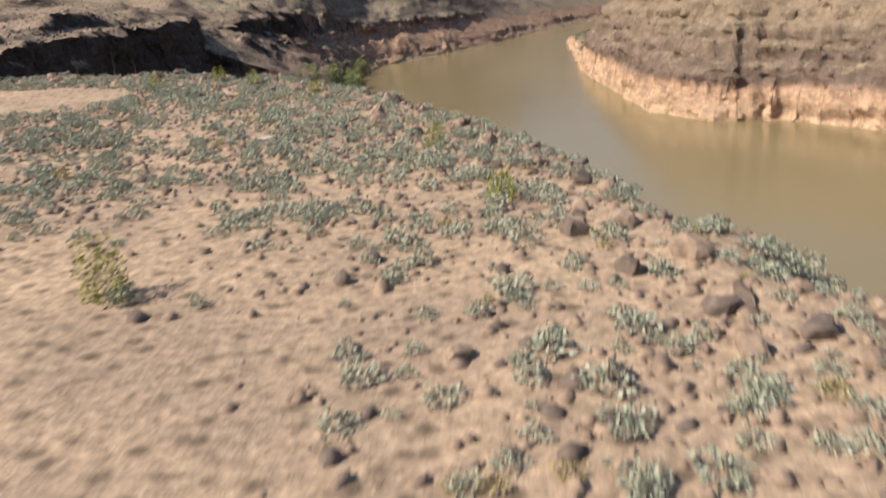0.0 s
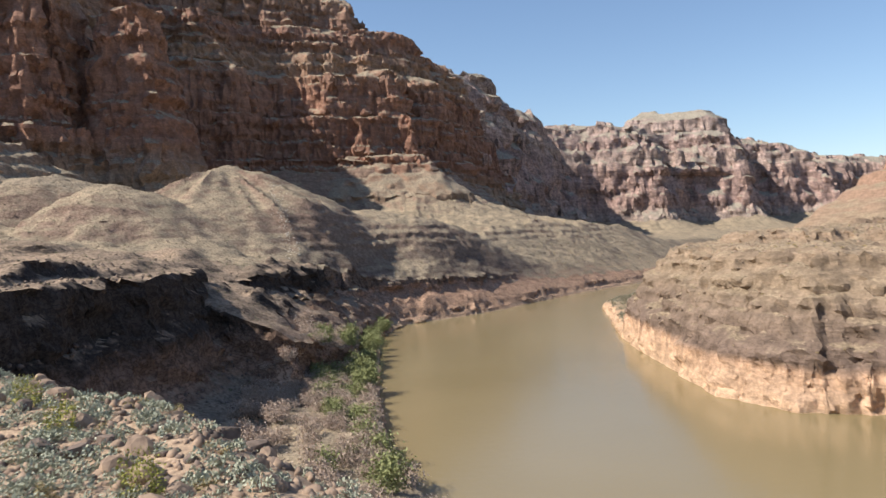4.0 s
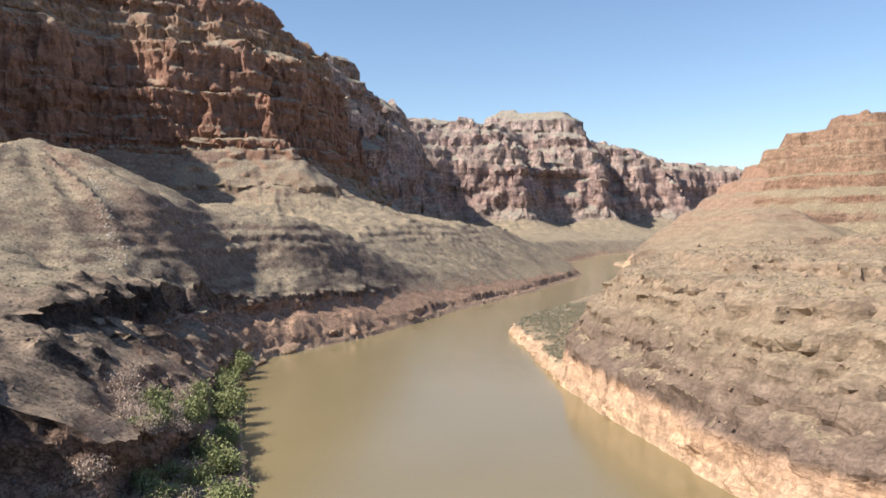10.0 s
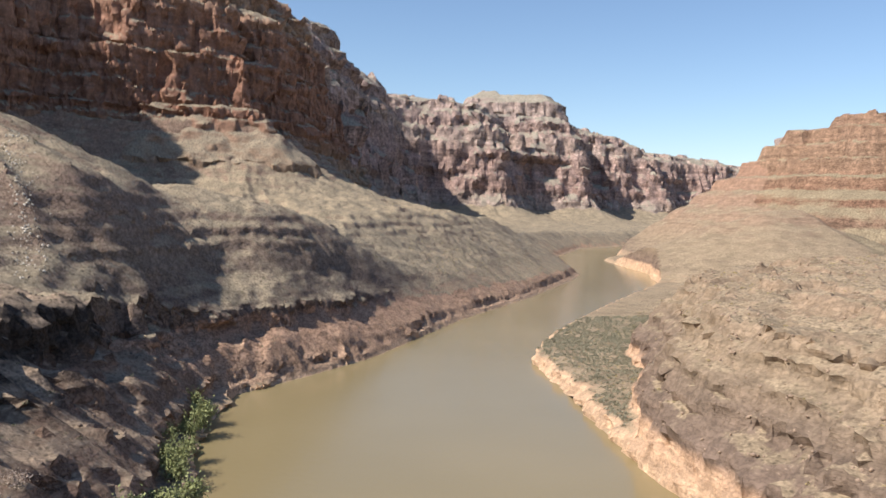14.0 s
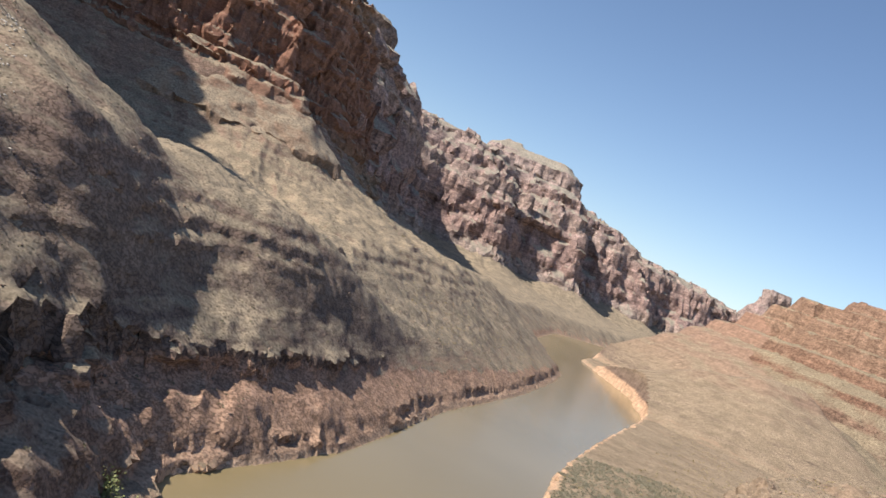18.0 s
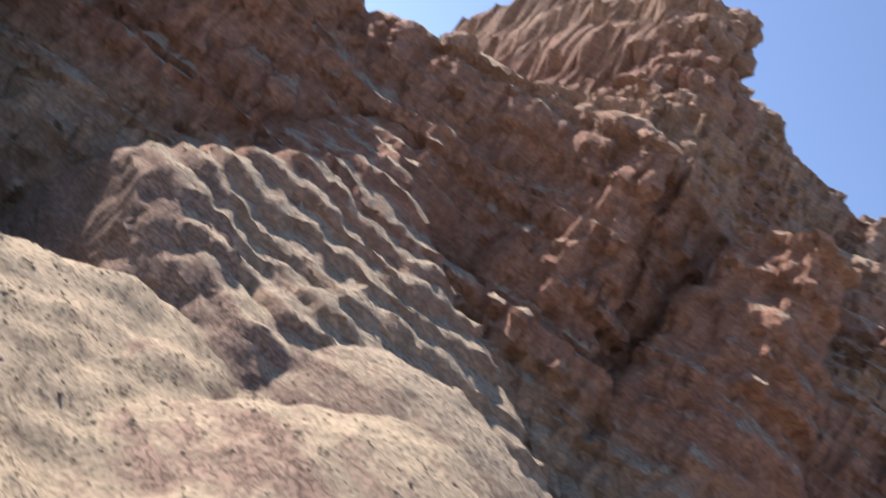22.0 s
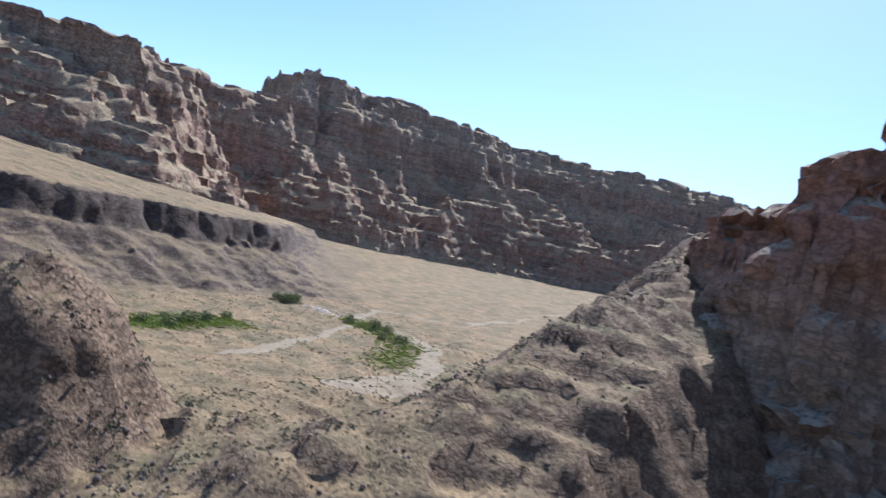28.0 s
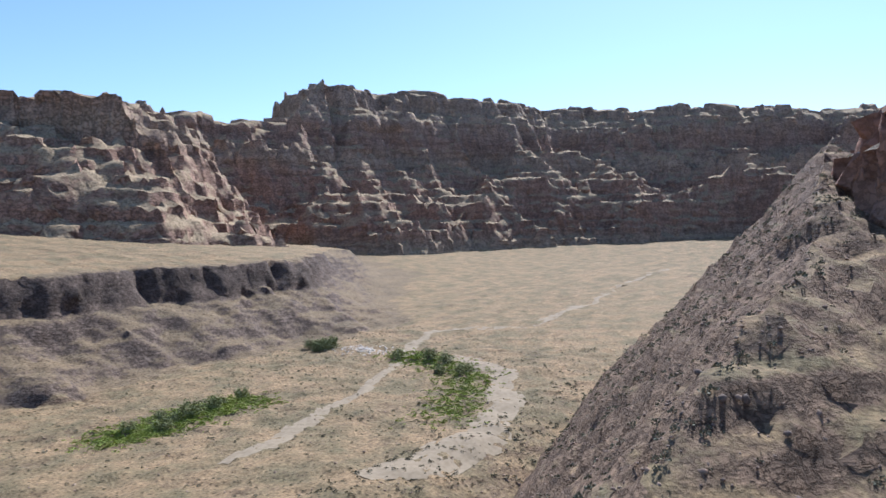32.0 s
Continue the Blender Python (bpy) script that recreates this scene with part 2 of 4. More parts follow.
    # the side valley with its wash
    dv, sv, av = line_dist(x, y, WASH)
    floor = along(av, WASH, [p[2] for p in WASH])
    z = np.where(y < 420, np.minimum(z, floor + 0.8 * n2 + 0.02 * dv + 0.5 * np.clip(dv - 85 - 25 * n1, 0, 900)), z)
    z = np.where((x < -200) & (y < 300), np.maximum(z, floor - 30 * sstep(-420, -230, x) - 25 * sstep(220, 300, y) + 0.8 * n2 + 0.06 * np.clip(dv - 170, 0, 900)), z)
    sd = poly_sd(x, y, SIDE_BENCH) + 9 * n1 + 3 * n2 + 7 * ridged(x / 33, y / 33, 2, 9)
    drop = np.interp(sd, [0, 5, 12, 70, 180], [0, 8, 21, 52, 140])
    z = np.where((x < -150) & (y < 200), np.maximum(z, 118 + 0.085 * np.clip(-sd, 0, 900) + 2 * n1 + 5 * ridged(x / 40, y / 40, 2, 8) * sstep(0, -30, -sd) - np.where(sd < 0, 0, drop)), z)
    # ridge that comes down from the promontory
    d, b_, a = line_dist(x, y, [(-600, 322), (-516, 335), (-470, 342), (-430, 340), (-396, 340), (-372, 340), (-338, 337), (-290, 330), (-230, 330)])
    crest = np.interp(a, [0, 85, 131, 171, 205, 229, 263, 311, 371], [160, 143, 130, 121, 111, 103, 93, 77, 58])
    steep = 0.7 * sstep(-350, -400, x)
    north = (0.40 + 0.1 * steep) * d + (0.35 + 0.9 * steep) * np.clip(d - 26 + 8 * n1, 0, 60)
    raw = crest - np.where(b_ > 0, north, np.where(x < -400, 1.05, 0.22 + 0.83 * sstep(-345, -400, x)) * d + 0.5 * np.clip(d - 75, 0, 200)) + 3 * fbm(x / 70, y / 70, 2, 18) + 1.2 * n1
    bend = 5 * fbm(x / 80, y / 80, 2, 13)
    stair = 0.66 * raw + 0.34 * (ledges(raw + bend, 4.5, 0.5, 0.75) - bend)
    z = np.where((x < -180) & (y > 120), np.maximum(z, stair + 0.7 * n2 + (2.4 * ridged(x / 17, y / 17, 3, 38) + 0.9 * ridged(x / 6, y / 6, 2, 39)) * sstep(60, 85, stair)), z)
    # spur of tilted beds that comes down from the great wall
    d, b_, a = line_dist(x, y, [(-480, 655), (-410, 622), (-360, 636), (-312, 664), (-268, 676)])
    crest = np.interp(a, [0, 77, 129, 185, 230], [250, 192, 158, 122, 92])
    raw = crest - np.where(b_ > 0, 0.35, 0.72) * d + 3 * n1 + 0.06 * (x + 380)
    tilt = 7 * fbm(x / 40, y / 40, 3, 37) + 0.10 * x
    beds_ = ledges(raw + tilt, 9.0, 0.5, 0.72) - tilt
    z = np.where((x < -235) & (y > 520) & (y < 760), np.maximum(z, 0.4 * raw + 0.6 * beds_ + 1.6 * n2 + 1.5 * ridged(x / 14, y / 14, 2, 40) - 90 * sstep(95, 150, d)), z)
    # dark rocky knob beside the ridge
    r = np.hypot((x + 326) / 1.1, y - 270)
    z = np.maximum(z, 113 - 0.8 * r - 0.5 * np.clip(r - 14, 0, 12) + 3.5 * ridged(x / 14, y / 14, 3, 23) + n2)
    # landing bench in front
    sd = poly_sd(x, y, BENCH) + 2.5 * n1 + 1.5 * n2
    drop = np.interp(sd, [0, 3, 6, 12, 60], [0, 1.5, 4.5, 9, 50])
    z = z + (1.9 * ridged(x / 38, y / 38, 3, 16) + 0.9 * ridged(x / 13, y / 13, 2, 17)) * (1 - cone) * sstep(55, 110, dl) * sstep(30, 55, z) * np.where((y < 440) & (x < -220), 0.4, 1.0)
    dry = (1 - cone) * sstep(30, 60, dl) * sstep(42, 60, z) * sstep(-0.35, 0.25, fbm(x / 70, y / 70, 2, 14)) * np.where(x < -220, np.where(y < 440, 0.0, 0.3), 1.0)
    zl = ledges(z + 3 * n1, 7.0, 0.35, 0.8) - 3 * n1
    z = z + (zl - z) * 0.45 * dry
    z = z + 1.1 * fbm(x / 4.5, y / 4.5, 2, 15) * sstep(35, 60, dl)
    crag = (1.6 * ridged(x / 6, y / 6, 2, 19) + 0.8 * n2) * sstep(-2, 5, sd)
    z = np.maximum(z, 47.6 + 0.02 * np.clip(-x, 0, 200) + 0.9 * n1 + 0.35 * n2 + crag - np.where(sd < 0, 0, drop))
    return z


def right_land(x, y, dr, arc):
    n1 = fbm(x / 45, y / 45, 4, 51)
    n2 = fbm(x / 9, y / 9, 3, 52)
    fl = ridged(arc / 13, y * 0, 3, 61) * 3.4 + 1.6 * n2 + 5 * fbm(x / 60, y / 60, 2, 62)
    d = dr + fl
    # the bluff comes to the water up to y = 500, then stands back behind a low bar
    back = np.interp(y, [470, 520, 570, 640, 720, 800], [0, 16, 40, 52, 90, 160])
    low = np.interp(d, [0, 1.5, 4, 9, 60], [0, 3.5, 5.5, 6.5, 8])
    low = np.where(y > 700, np.minimum(low, 4 + 0.03 * d), low)
    e = d - back
    bluff = np.interp(e, [0, 3, 7, 11, 16, 19, 26, 30, 60, 160, 400], [0, 10, 13, 15, 23, 25, 32, 36, 41, 47, 66])
    bluff += (3.0 * ridged(x / 17, y / 17, 3, 66) + 2.5 * n1) * sstep(2, 16, e)
    bl = ledges(bluff + 2 * n1 + 0.6 * n2, 6.5, 0.42, 0.62) - 2 * n1 - 0.6 * n2
    bluff = np.where((bluff > 13) & (bluff < 70), bluff + 0.6 * (bl - bluff), bluff) + 2.0 * ridged(x / 6, y / 6, 3, 67) * sstep(0, 6, e)
    fade = sstep(740, 900, y)
    z = low + (bluff * (1 - 0.55 * fade)) * (e > 0)
    hill = 0.0
    for hx, hy, hz, r in ((1000, 1440, 275, 330), (905, 1500, 225, 250), (1300, 1250, 290, 420), (1250, 850, 240, 420), (1500, 1700, 270, 450), (1000, 450, 170, 420), (1150, 100, 190, 500), (620, 1150, 84, 200)):
        q = np.sqrt((x - hx) ** 2 + (y - hy) ** 2) / r
        hill = np.maximum(hill, hz * np.clip(1.06 - q * 0.78, 0, 1) ** 1.15)
    hill = hill + (7 * n1 + 14 * ridged(x / 120, y / 120, 3, 71)) * sstep(20, 80, hill)
    step = 30.0
    f = hill / step
    stair = step * (np.floor(f) + sstep(0.35, 0.62, f % 1.0))
    hill = hill + (stair - hill) * (0.2 + 0.7 * sstep(100, 160, hill)) * sstep(50, 90, hill)
    hill = np.minimum(hill, 262 + 16 * np.round(1.5 * fbm(x / 60, y / 60, 2, 72)))
    return np.maximum(z, hill)


def land(x, y):
    dl, sl, al = line_dist(x, y, SHORE_L)
    dr, sr, ar = line_dist(x, y, SHORE_R)
    left, right = sl > 0, sr < 0
    z = np.full(x.shape, -4.0)
    z = np.where(~left & ~right, np.maximum(-4, -0.35 * np.minimum(dl, dr)), z)
    if left.any():
        z[left] = left_land(x[left], y[left], dl[left], al[left])
    right &= ~left
    if right.any():
        z[right] = right_land(x[right], y[right], dr[right], ar[right])
    return z


def axis(spans, lo, hi, grow=1.12, most=90.0):
    """Grid lines: spans of (from, to, step) in a row, stretched out to lo and hi."""
    v = np.concatenate([np.arange(a, b, s) for a, b, s in spans] + [[spans[-1][1]]]).tolist()
    s = spans[-1][2]
    while v[-1] < hi:
        s = min(s * grow, most)
        v.append(v[-1] + s)
    s = spans[0][2]
    while v[0] > lo:
        s = min(s * grow, most)
        v.insert(0, v[0] - s)
    return np.array(v)


def grid_mesh(name, px, py, pz, keep=None):
    """A mesh from 2-D arrays of places."""
    r, c = px.shape
    me = bpy.data.meshes.new(name)
    idx = np.arange(r * c).reshape(r, c)
    q = np.stack([idx[:-1, :-1], idx[:-1, 1:], idx[1:, 1:], idx[1:, :-1]], -1).reshape(-1, 4)
    co = np.stack([px, py, pz], -1).reshape(-1, 3)
    if keep is not None:
        q = q[keep.ravel()]
        used = np.unique(q)
        back = np.zeros(r * c, int)
        back[used] = np.arange(len(used))
        q, co = back[q], co[used]
    me.vertices.add(len(co))
    me.vertices.foreach_set("co", co.ravel())
    me.loops.add(q.size)
    me.loops.foreach_set("vertex_index", q.ravel())
    me.polygons.add(len(q))
    me.polygons.foreach_set("loop_start", np.arange(0, q.size, 4))
    me.update(calc_edges=True)
    me.shade_smooth()
    return me


def split_long(co, tri, limit):
    """Halve every edge longer than its limit, keeping the mesh closed."""
    e = np.sort(np.concatenate([tri[:, [0, 1]], tri[:, [1, 2]], tri[:, [2, 0]]]), 1)
    u, inv = np.unique(e[:, 0].astype(np.int64) * len(co) + e[:, 1], return_inverse=True)
    a, b = u // len(co), u % len(co)
    cut = np.abs(co[a, 2] - co[b, 2]) > np.minimum(limit(co[a]), limit(co[b]))
    mid = np.full(len(u), -1)
    mid[cut] = len(co) + np.arange(cut.sum())
    co = np.vstack([co, (co[a[cut]] + co[b[cut]]) / 2])
    m = mid[inv].reshape(3, -1).T
    n = (m >= 0).sum(1)
    out = [tri[n == 0]]
    for k in range(3):
        p, q, r = tri[:, k], tri[:, (k + 1) % 3], tri[:, (k + 2) % 3]
        mp, mq, mr = m[:, k], m[:, (k + 1) % 3], m[:, (k + 2) % 3]
        w = (n == 1) & (mp >= 0)
        out += [np.stack([p, mp, r], 1)[w], np.stack([mp, q, r], 1)[w]]
        w = (n == 2) & (mr < 0)
        out += [np.stack([mp, q, mq], 1)[w], np.stack([p, mp, mq], 1)[w], np.stack([p, mq, r], 1)[w]]
    w = n == 3
    p, q, r = tri[w].T
    mp, mq, mr = m[w].T
    out += [np.stack(t, 1) for t in ((p, mp, mr), (mp, q, mq), (mr, mq, r), (mp, mq, mr))]
    return co, np.vstack(out)


def rugged_mesh(name, px, py, pz, keep, limit, amp, seed, passes=3, size=1.0):
    """A land sheet whose steep faces are cut finer and broken into jointed blocks and beds."""
    r, c = px.shape
    idx = np.arange(r * c).reshape(r, c)
    q = np.stack([idx[:-1, :-1], idx[:-1, 1:], idx[1:, 1:], idx[1:, :-1]], -1).reshape(-1, 4)
    co = np.stack([px, py, pz], -1).reshape(-1, 3)
    if keep is not None:
        q = q[keep.ravel()]
        used = np.unique(q)
        back = np.zeros(r * c, int)
        back[used] = np.arange(len(used))
        q, co = back[q], co[used]
    flip = np.abs(co[q[:, 0], 2] - co[q[:, 2], 2]) > np.abs(co[q[:, 1], 2] - co[q[:, 3], 2])
    t1 = np.where(flip[:, None], q[:, [0, 1, 3]], q[:, [0, 1, 2]])
    t2 = np.where(flip[:, None], q[:, [1, 2, 3]], q[:, [0, 2, 3]])
    tri = np.vstack([t1, t2])
    for _ in range(passes):
        co, tri = split_long(co, tri, limit)
    fn = np.cross(co[tri[:, 1]] - co[tri[:, 0]], co[tri[:, 2]] - co[tri[:, 0]])
    vn = np.stack([sum(np.bincount(tri[:, k], fn[:, j], len(co)) for k in range(3)) for j in range(3)], 1)
    vn /= np.linalg.norm(vn, axis=1)[:, None] + 1e-9
    x, y, z = co.T
    wx, wy = x + 5 * vnoise(y / 23, z / 17, seed), y + 5 * vnoise(x / 23, z / 17, seed + 1)
    if size > 1:
        # tall walls: upright joints between level beds
        d = 0.9 * blocks(wx / (11 * size), wy / (11 * size), z / (17 * size), seed + 2) + 0.6 * blocks(wx / (4.5 * size), wy / (4.5 * size), z / (9 * size), seed + 3)
        d = d + 0.8 * blocks(wx / (90 * size), wy / (90 * size), (z + 4 * vnoise(x / 60, y / 60, seed + 6)) / (6 * size), seed + 5, 0.38)
    else:
        d = 1.0 * blocks(wx / 13, wy / 13, z / 9, seed + 2) + 0.6 * blocks(wx / 5, wy / 5, z / 3.6, seed + 3) + 0.35 * blocks(wx / 2.1, wy / 2.1, z / 1.7, seed + 4, 0.2)
        d = d + 0.55 * blocks(wx / 60, wy / 60, (z + 3 * vnoise(x / 40, y / 40, seed + 6)) / 4.6, seed + 5, 0.35)
    d = d * amp(co) * sstep(0.28, 0.55, 1 - np.abs(vn[:, 2]))
    co = co + np.stack([vn[:, 0] * d, vn[:, 1] * d, 0.3 * vn[:, 2] * d], 1)
    me = raw_tris(name, co, tri)
    me.shade_smooth()
    me.set_sharp_from_angle(angle=radians(38))
    return me


def raw_tris(name, co, tri):
    me = bpy.data.meshes.new(name)
    me.vertices.add(len(co))
    me.vertices.foreach_set("co", co.ravel())
    me.loops.add(tri.size)
    me.loops.foreach_set("vertex_index", tri.ravel().astype(np.int32))
    me.polygons.add(len(tri))
    me.polygons.foreach_set("loop_start", np.arange(0, tri.size, 3))
    me.update(calc_edges=True)
    return me


# ---- materials ----
def nodes_of(name):
    m = bpy.data.materials.new(name)
    m.use_nodes = True
    nt = m.node_tree
    bsdf = nt.nodes["Principled BSDF"]

    def add(kind, **inputs):
        n = nt.nodes.new(kind)
        for k, v in inputs.items():
            n.inputs[k.replace("_", " ")].default_value = v
        return n

    return m, nt, bsdf, add, nt.links.new


def ramp_of(nt, stops):
    r = nt.nodes.new("ShaderNodeValToRGB")
    el = r.color_ramp.elements
    while len(el) < len(stops):
        el.new(0.5)
    for e, (p, c) in zip(el, stops):
        e.position, e.color = p, (*c, 1)
    return r


def rock_mat(name, stops, zlo, zhi, soil, soil2, lo=0.62, hi=0.82, grain=1.0, bump=1.0, warp=14.0, streak=1.0, crackle=0.52):
    """Layered rock on steep faces, loose soil on flat ones; the layers follow the height, bent a little."""
    m, nt, bsdf, add, link = nodes_of(name)
    geo = add("ShaderNodeNewGeometry")
    sep = add("ShaderNodeSeparateXYZ")
    link(geo.outputs["Position"], sep.inputs[0])
    big = add("ShaderNodeTexNoise", Scale=0.012 * grain, Detail=5.0, Roughness=0.6)
    link(geo.outputs["Position"], big.inputs["Vector"])
    bend = add("ShaderNodeMath")
    bend.operation = "MULTIPLY_ADD"
    link(big.outputs[0], bend.inputs[0])
    bend.inputs[1].default_value = warp
    link(sep.outputs[2], bend.inputs[2])
    mr = add("ShaderNodeMapRange")
    link(bend.outputs[0], mr.inputs[0])
    mr.inputs[1].default_value, mr.inputs[2].default_value = zlo + warp / 2, zhi + warp / 2
    ramp = ramp_of(nt, stops)
    link(mr.outputs[0], ramp.inputs[0])
    # thin beds
    sc = add("ShaderNodeVectorMath")
    sc.operation = "MULTIPLY"
    link(geo.outputs["Position"], sc.inputs[0])
    sc.inputs[1].default_value = (0.03, 0.03, 0.22)
    beds = add("ShaderNodeTexNoise", Scale=1.0 * grain, Detail=4.0, Roughness=0.65)
    link(sc.outputs[0], beds.inputs["Vector"])
    # upright streaks and cracks
    sv = add("ShaderNodeVectorMath")
    sv.operation = "MULTIPLY"
    link(geo.outputs["Position"], sv.inputs[0])
    sv.inputs[1].default_value = (0.13, 0.13, 0.045)
    crack = add("ShaderNodeTexNoise", Scale=1.0 * grain, Detail=6.0, Roughness=0.7)
    link(sv.outputs[0], crack.inputs["Vector"])
    mul = add("ShaderNodeMapRange")
    link(beds.outputs[0], mul.inputs[0])
    mul.inputs[1].default_value, mul.inputs[2].default_value, mul.inputs[3].default_value, mul.inputs[4].default_value = 0.3, 0.7, 1 - 0.38 * streak, 1 + 0.3 * streak
    mul2 = add("ShaderNodeMapRange")
    link(crack.outputs[0], mul2.inputs[0])
    mul2.inputs[1].default_value, mul2.inputs[2].default_value, mul2.inputs[3].default_value, mul2.inputs[4].default_value = 0.32, 0.68, 1 - 0.4 * streak, 1 + 0.3 * streak
    pr = add("ShaderNodeMath")
    pr.operation = "MULTIPLY"
    link(mul.outputs[0], pr.inputs[0])
    link(mul2.outputs[0], pr.inputs[1])
    rock = add("ShaderNodeVectorMath")
    rock.operation = "SCALE"
    link(ramp.outputs[0], rock.inputs[0])
    link(pr.outputs[0], rock.inputs["Scale"])
    # soil with dark scrub and pale patches
    fine = add("ShaderNodeTexNoise", Scale=0.45 * grain, Detail=6.0, Roughness=0.72)
    link(geo.outputs["Position"], fine.inputs["Vector"])
    patch = add("ShaderNodeTexNoise", Scale=0.035 * grain, Detail=5.0, Roughness=0.6)
    link(geo.outputs["Position"], patch.inputs["Vector"])
    s1 = add("ShaderNodeMix")
    s1.data_type = "RGBA"
    pm = add("ShaderNodeMapRange")
    link(patch.outputs[0], pm.inputs[0])
    pm.inputs[1].default_value, pm.inputs[2].default_value = 0.38, 0.64
    link(pm.outputs[0], s1.inputs[0])
    s1.inputs[6].default_value, s1.inputs[7].default_value = (*soil, 1), (*soil2, 1)
    fm = add("ShaderNodeMapRange")
    link(fine.outputs[0], fm.inputs[0])
    fm.inputs[1].default_value, fm.inputs[2].default_value, fm.inputs[3].default_value, fm.inputs[4].default_value = 0.32, 0.64, 0.5, 1.25
    s2 = add("ShaderNodeVectorMath")
    s2.operation = "SCALE"
    link(s1.outputs[2], s2.inputs[0])
    link(fm.outputs[0], s2.inputs["Scale"])
    # scattered bushes and stones, too small to build, on the loose soil
    dots = add("ShaderNodeTexVoronoi", Scale=0.42 * grain ** 0.5, Randomness=1.0)
    link(geo.outputs["Position"], dots.inputs["Vector"])
    dm = add("ShaderNodeMapRange")
    link(dots.outputs["Distance"], dm.inputs[0])
    dm.inputs[1].default_value, dm.inputs[2].default_value, dm.inputs[3].default_value, dm.inputs[4].default_value = 0.16, 0.36, 0.5, 1.06
    s3 = add("ShaderNodeVectorMath")
    s3.operation = "SCALE"
    link(s2.outputs[0], s3.inputs[0])
    link(dm.outputs[0], s3.inputs["Scale"])
    # blocky joints on the bare rock
    jv = add("ShaderNodeVectorMath")
    jv.operation = "MULTIPLY_ADD"
    link(geo.outputs["Position"], jv.inputs[0])
    jv.inputs[1].default_value = (0.24 * grain, 0.24 * grain, 0.36 * grain)
    link(crack.outputs[1], jv.inputs[2])
    joint = add("ShaderNodeTexNoise", Scale=1.0, Detail=5.0, Roughness=0.62)
    link(jv.outputs[0], joint.inputs["Vector"])
    mid = add("ShaderNodeMath")
    mid.operation = "SUBTRACT"
    link(joint.outputs[0], mid.inputs[0])
    mid.inputs[1].default_value = 0.5
    ab = add("ShaderNodeMath")
    ab.operation = "ABSOLUTE"
    link(mid.outputs[0], ab.inputs[0])
    jm = add("ShaderNodeMapRange")
    link(ab.outputs[0], jm.inputs[0])
    jm.inputs[1].default_value, jm.inputs[2].default_value, jm.inputs[3].default_value, jm.inputs[4].default_value = 0.0, 0.07, crackle, 1.12
    rock2 = add("ShaderNodeVectorMath")
    rock2.operation = "SCALE"
    link(rock.outputs[0], rock2.inputs[0])
    link(jm.outputs[0], rock2.inputs["Scale"])
    # by steepness, with beds cropping out along the slope
    sn = add("ShaderNodeSeparateXYZ")
    link(geo.outputs["Normal"], sn.inputs[0])
    ad0 = add("ShaderNodeMath")
    ad0.operation = "MULTIPLY_ADD"
    link(beds.outputs[0], ad0.inputs[0])
    ad0.inputs[1].default_value = 0.55
    link(sn.outputs[2], ad0.inputs[2])
    ad = add("ShaderNodeMath")
    ad.operation = "MULTIPLY_ADD"
    link(fine.outputs[0], ad.inputs[0])
    ad.inputs[1].default_value = 0.3
    link(ad0.outputs[0], ad.inputs[2])
    st = add("ShaderNodeMapRange")
    link(ad.outputs[0], st.inputs[0])
    st.inputs[1].default_value, st.inputs[2].default_value = lo + 0.40, hi + 0.40
    mix = add("ShaderNodeMix")
    mix.data_type = "RGBA"
    link(st.outputs[0], mix.inputs[0])
    link(rock2.outputs[0], mix.inputs[6])
    link(s3.outputs[0], mix.inputs[7])
    link(mix.outputs[2], bsdf.inputs["Base Color"])
    bsdf.inputs["Roughness"].default_value = 0.92
    bsdf.inputs["Specular IOR Level"].default_value = 0.2
    b1 = add("ShaderNodeBump", Strength=0.55 * bump, Distance=2.2 / grain)
    link(pr.outputs[0], b1.inputs["Height"])
    b2 = add("ShaderNodeBump", Strength=0.6 * bump, Distance=0.8 / grain)
    link(fine.outputs[0], b2.inputs["Height"])
    link(b1.outputs[0], b2.inputs["Normal"])
    b3 = add("ShaderNodeBump", Strength=0.7 * bump, Distance=0.9 / grain)
    link(jm.outputs[0], b3.inputs["Height"])
    link(b2.outputs[0], b3.inputs["Normal"])
    bm_ = add("ShaderNodeMix")
    bm_.data_type = "VECTOR"
    link(st.outputs[0], bm_.inputs[0])
    link(b3.outputs[0], bm_.inputs[4])
    link(b2.outputs[0], bm_.inputs[5])
    link(bm_.outputs[1], bsdf.inputs["Normal"])
    return m


STRATA = [(0.0, (0.19, 0.14, 0.105)), (0.12, (0.29, 0.225, 0.165)), (0.2, (0.25, 0.145, 0.105)), (0.42, (0.28, 0.17, 0.125)), (0.5, (0.31, 0.225, 0.165)),
          (0.6, (0.25, 0.155, 0.12)), (0.75, (0.32, 0.235, 0.18)), (0.88, (0.24, 0.175, 0.14)), (1.0, (0.30, 0.235, 0.185))]
M_WALL = rock_mat("canyon_wall_rock", [(p, (1.08 * c[0], 0.98 * c[1], 0.92 * c[2])) for p, c in STRATA], 60, 560, (0.32, 0.255, 0.18), (0.26, 0.21, 0.15), streak=0.6, crackle=0.74)
# pinkish rock, its layers paled and greyed in place of distance haze
M_FAR = rock_mat("far_pinkish_rock_hazed", [(p, (0.7 * c[0] + 0.20, 0.7 * c[1] + 0.155, 0.7 * c[2] + 0.145)) for p, c in STRATA], 40, 520, (0.33, 0.29, 0.225), (0.29, 0.25, 0.195), grain=0.5)
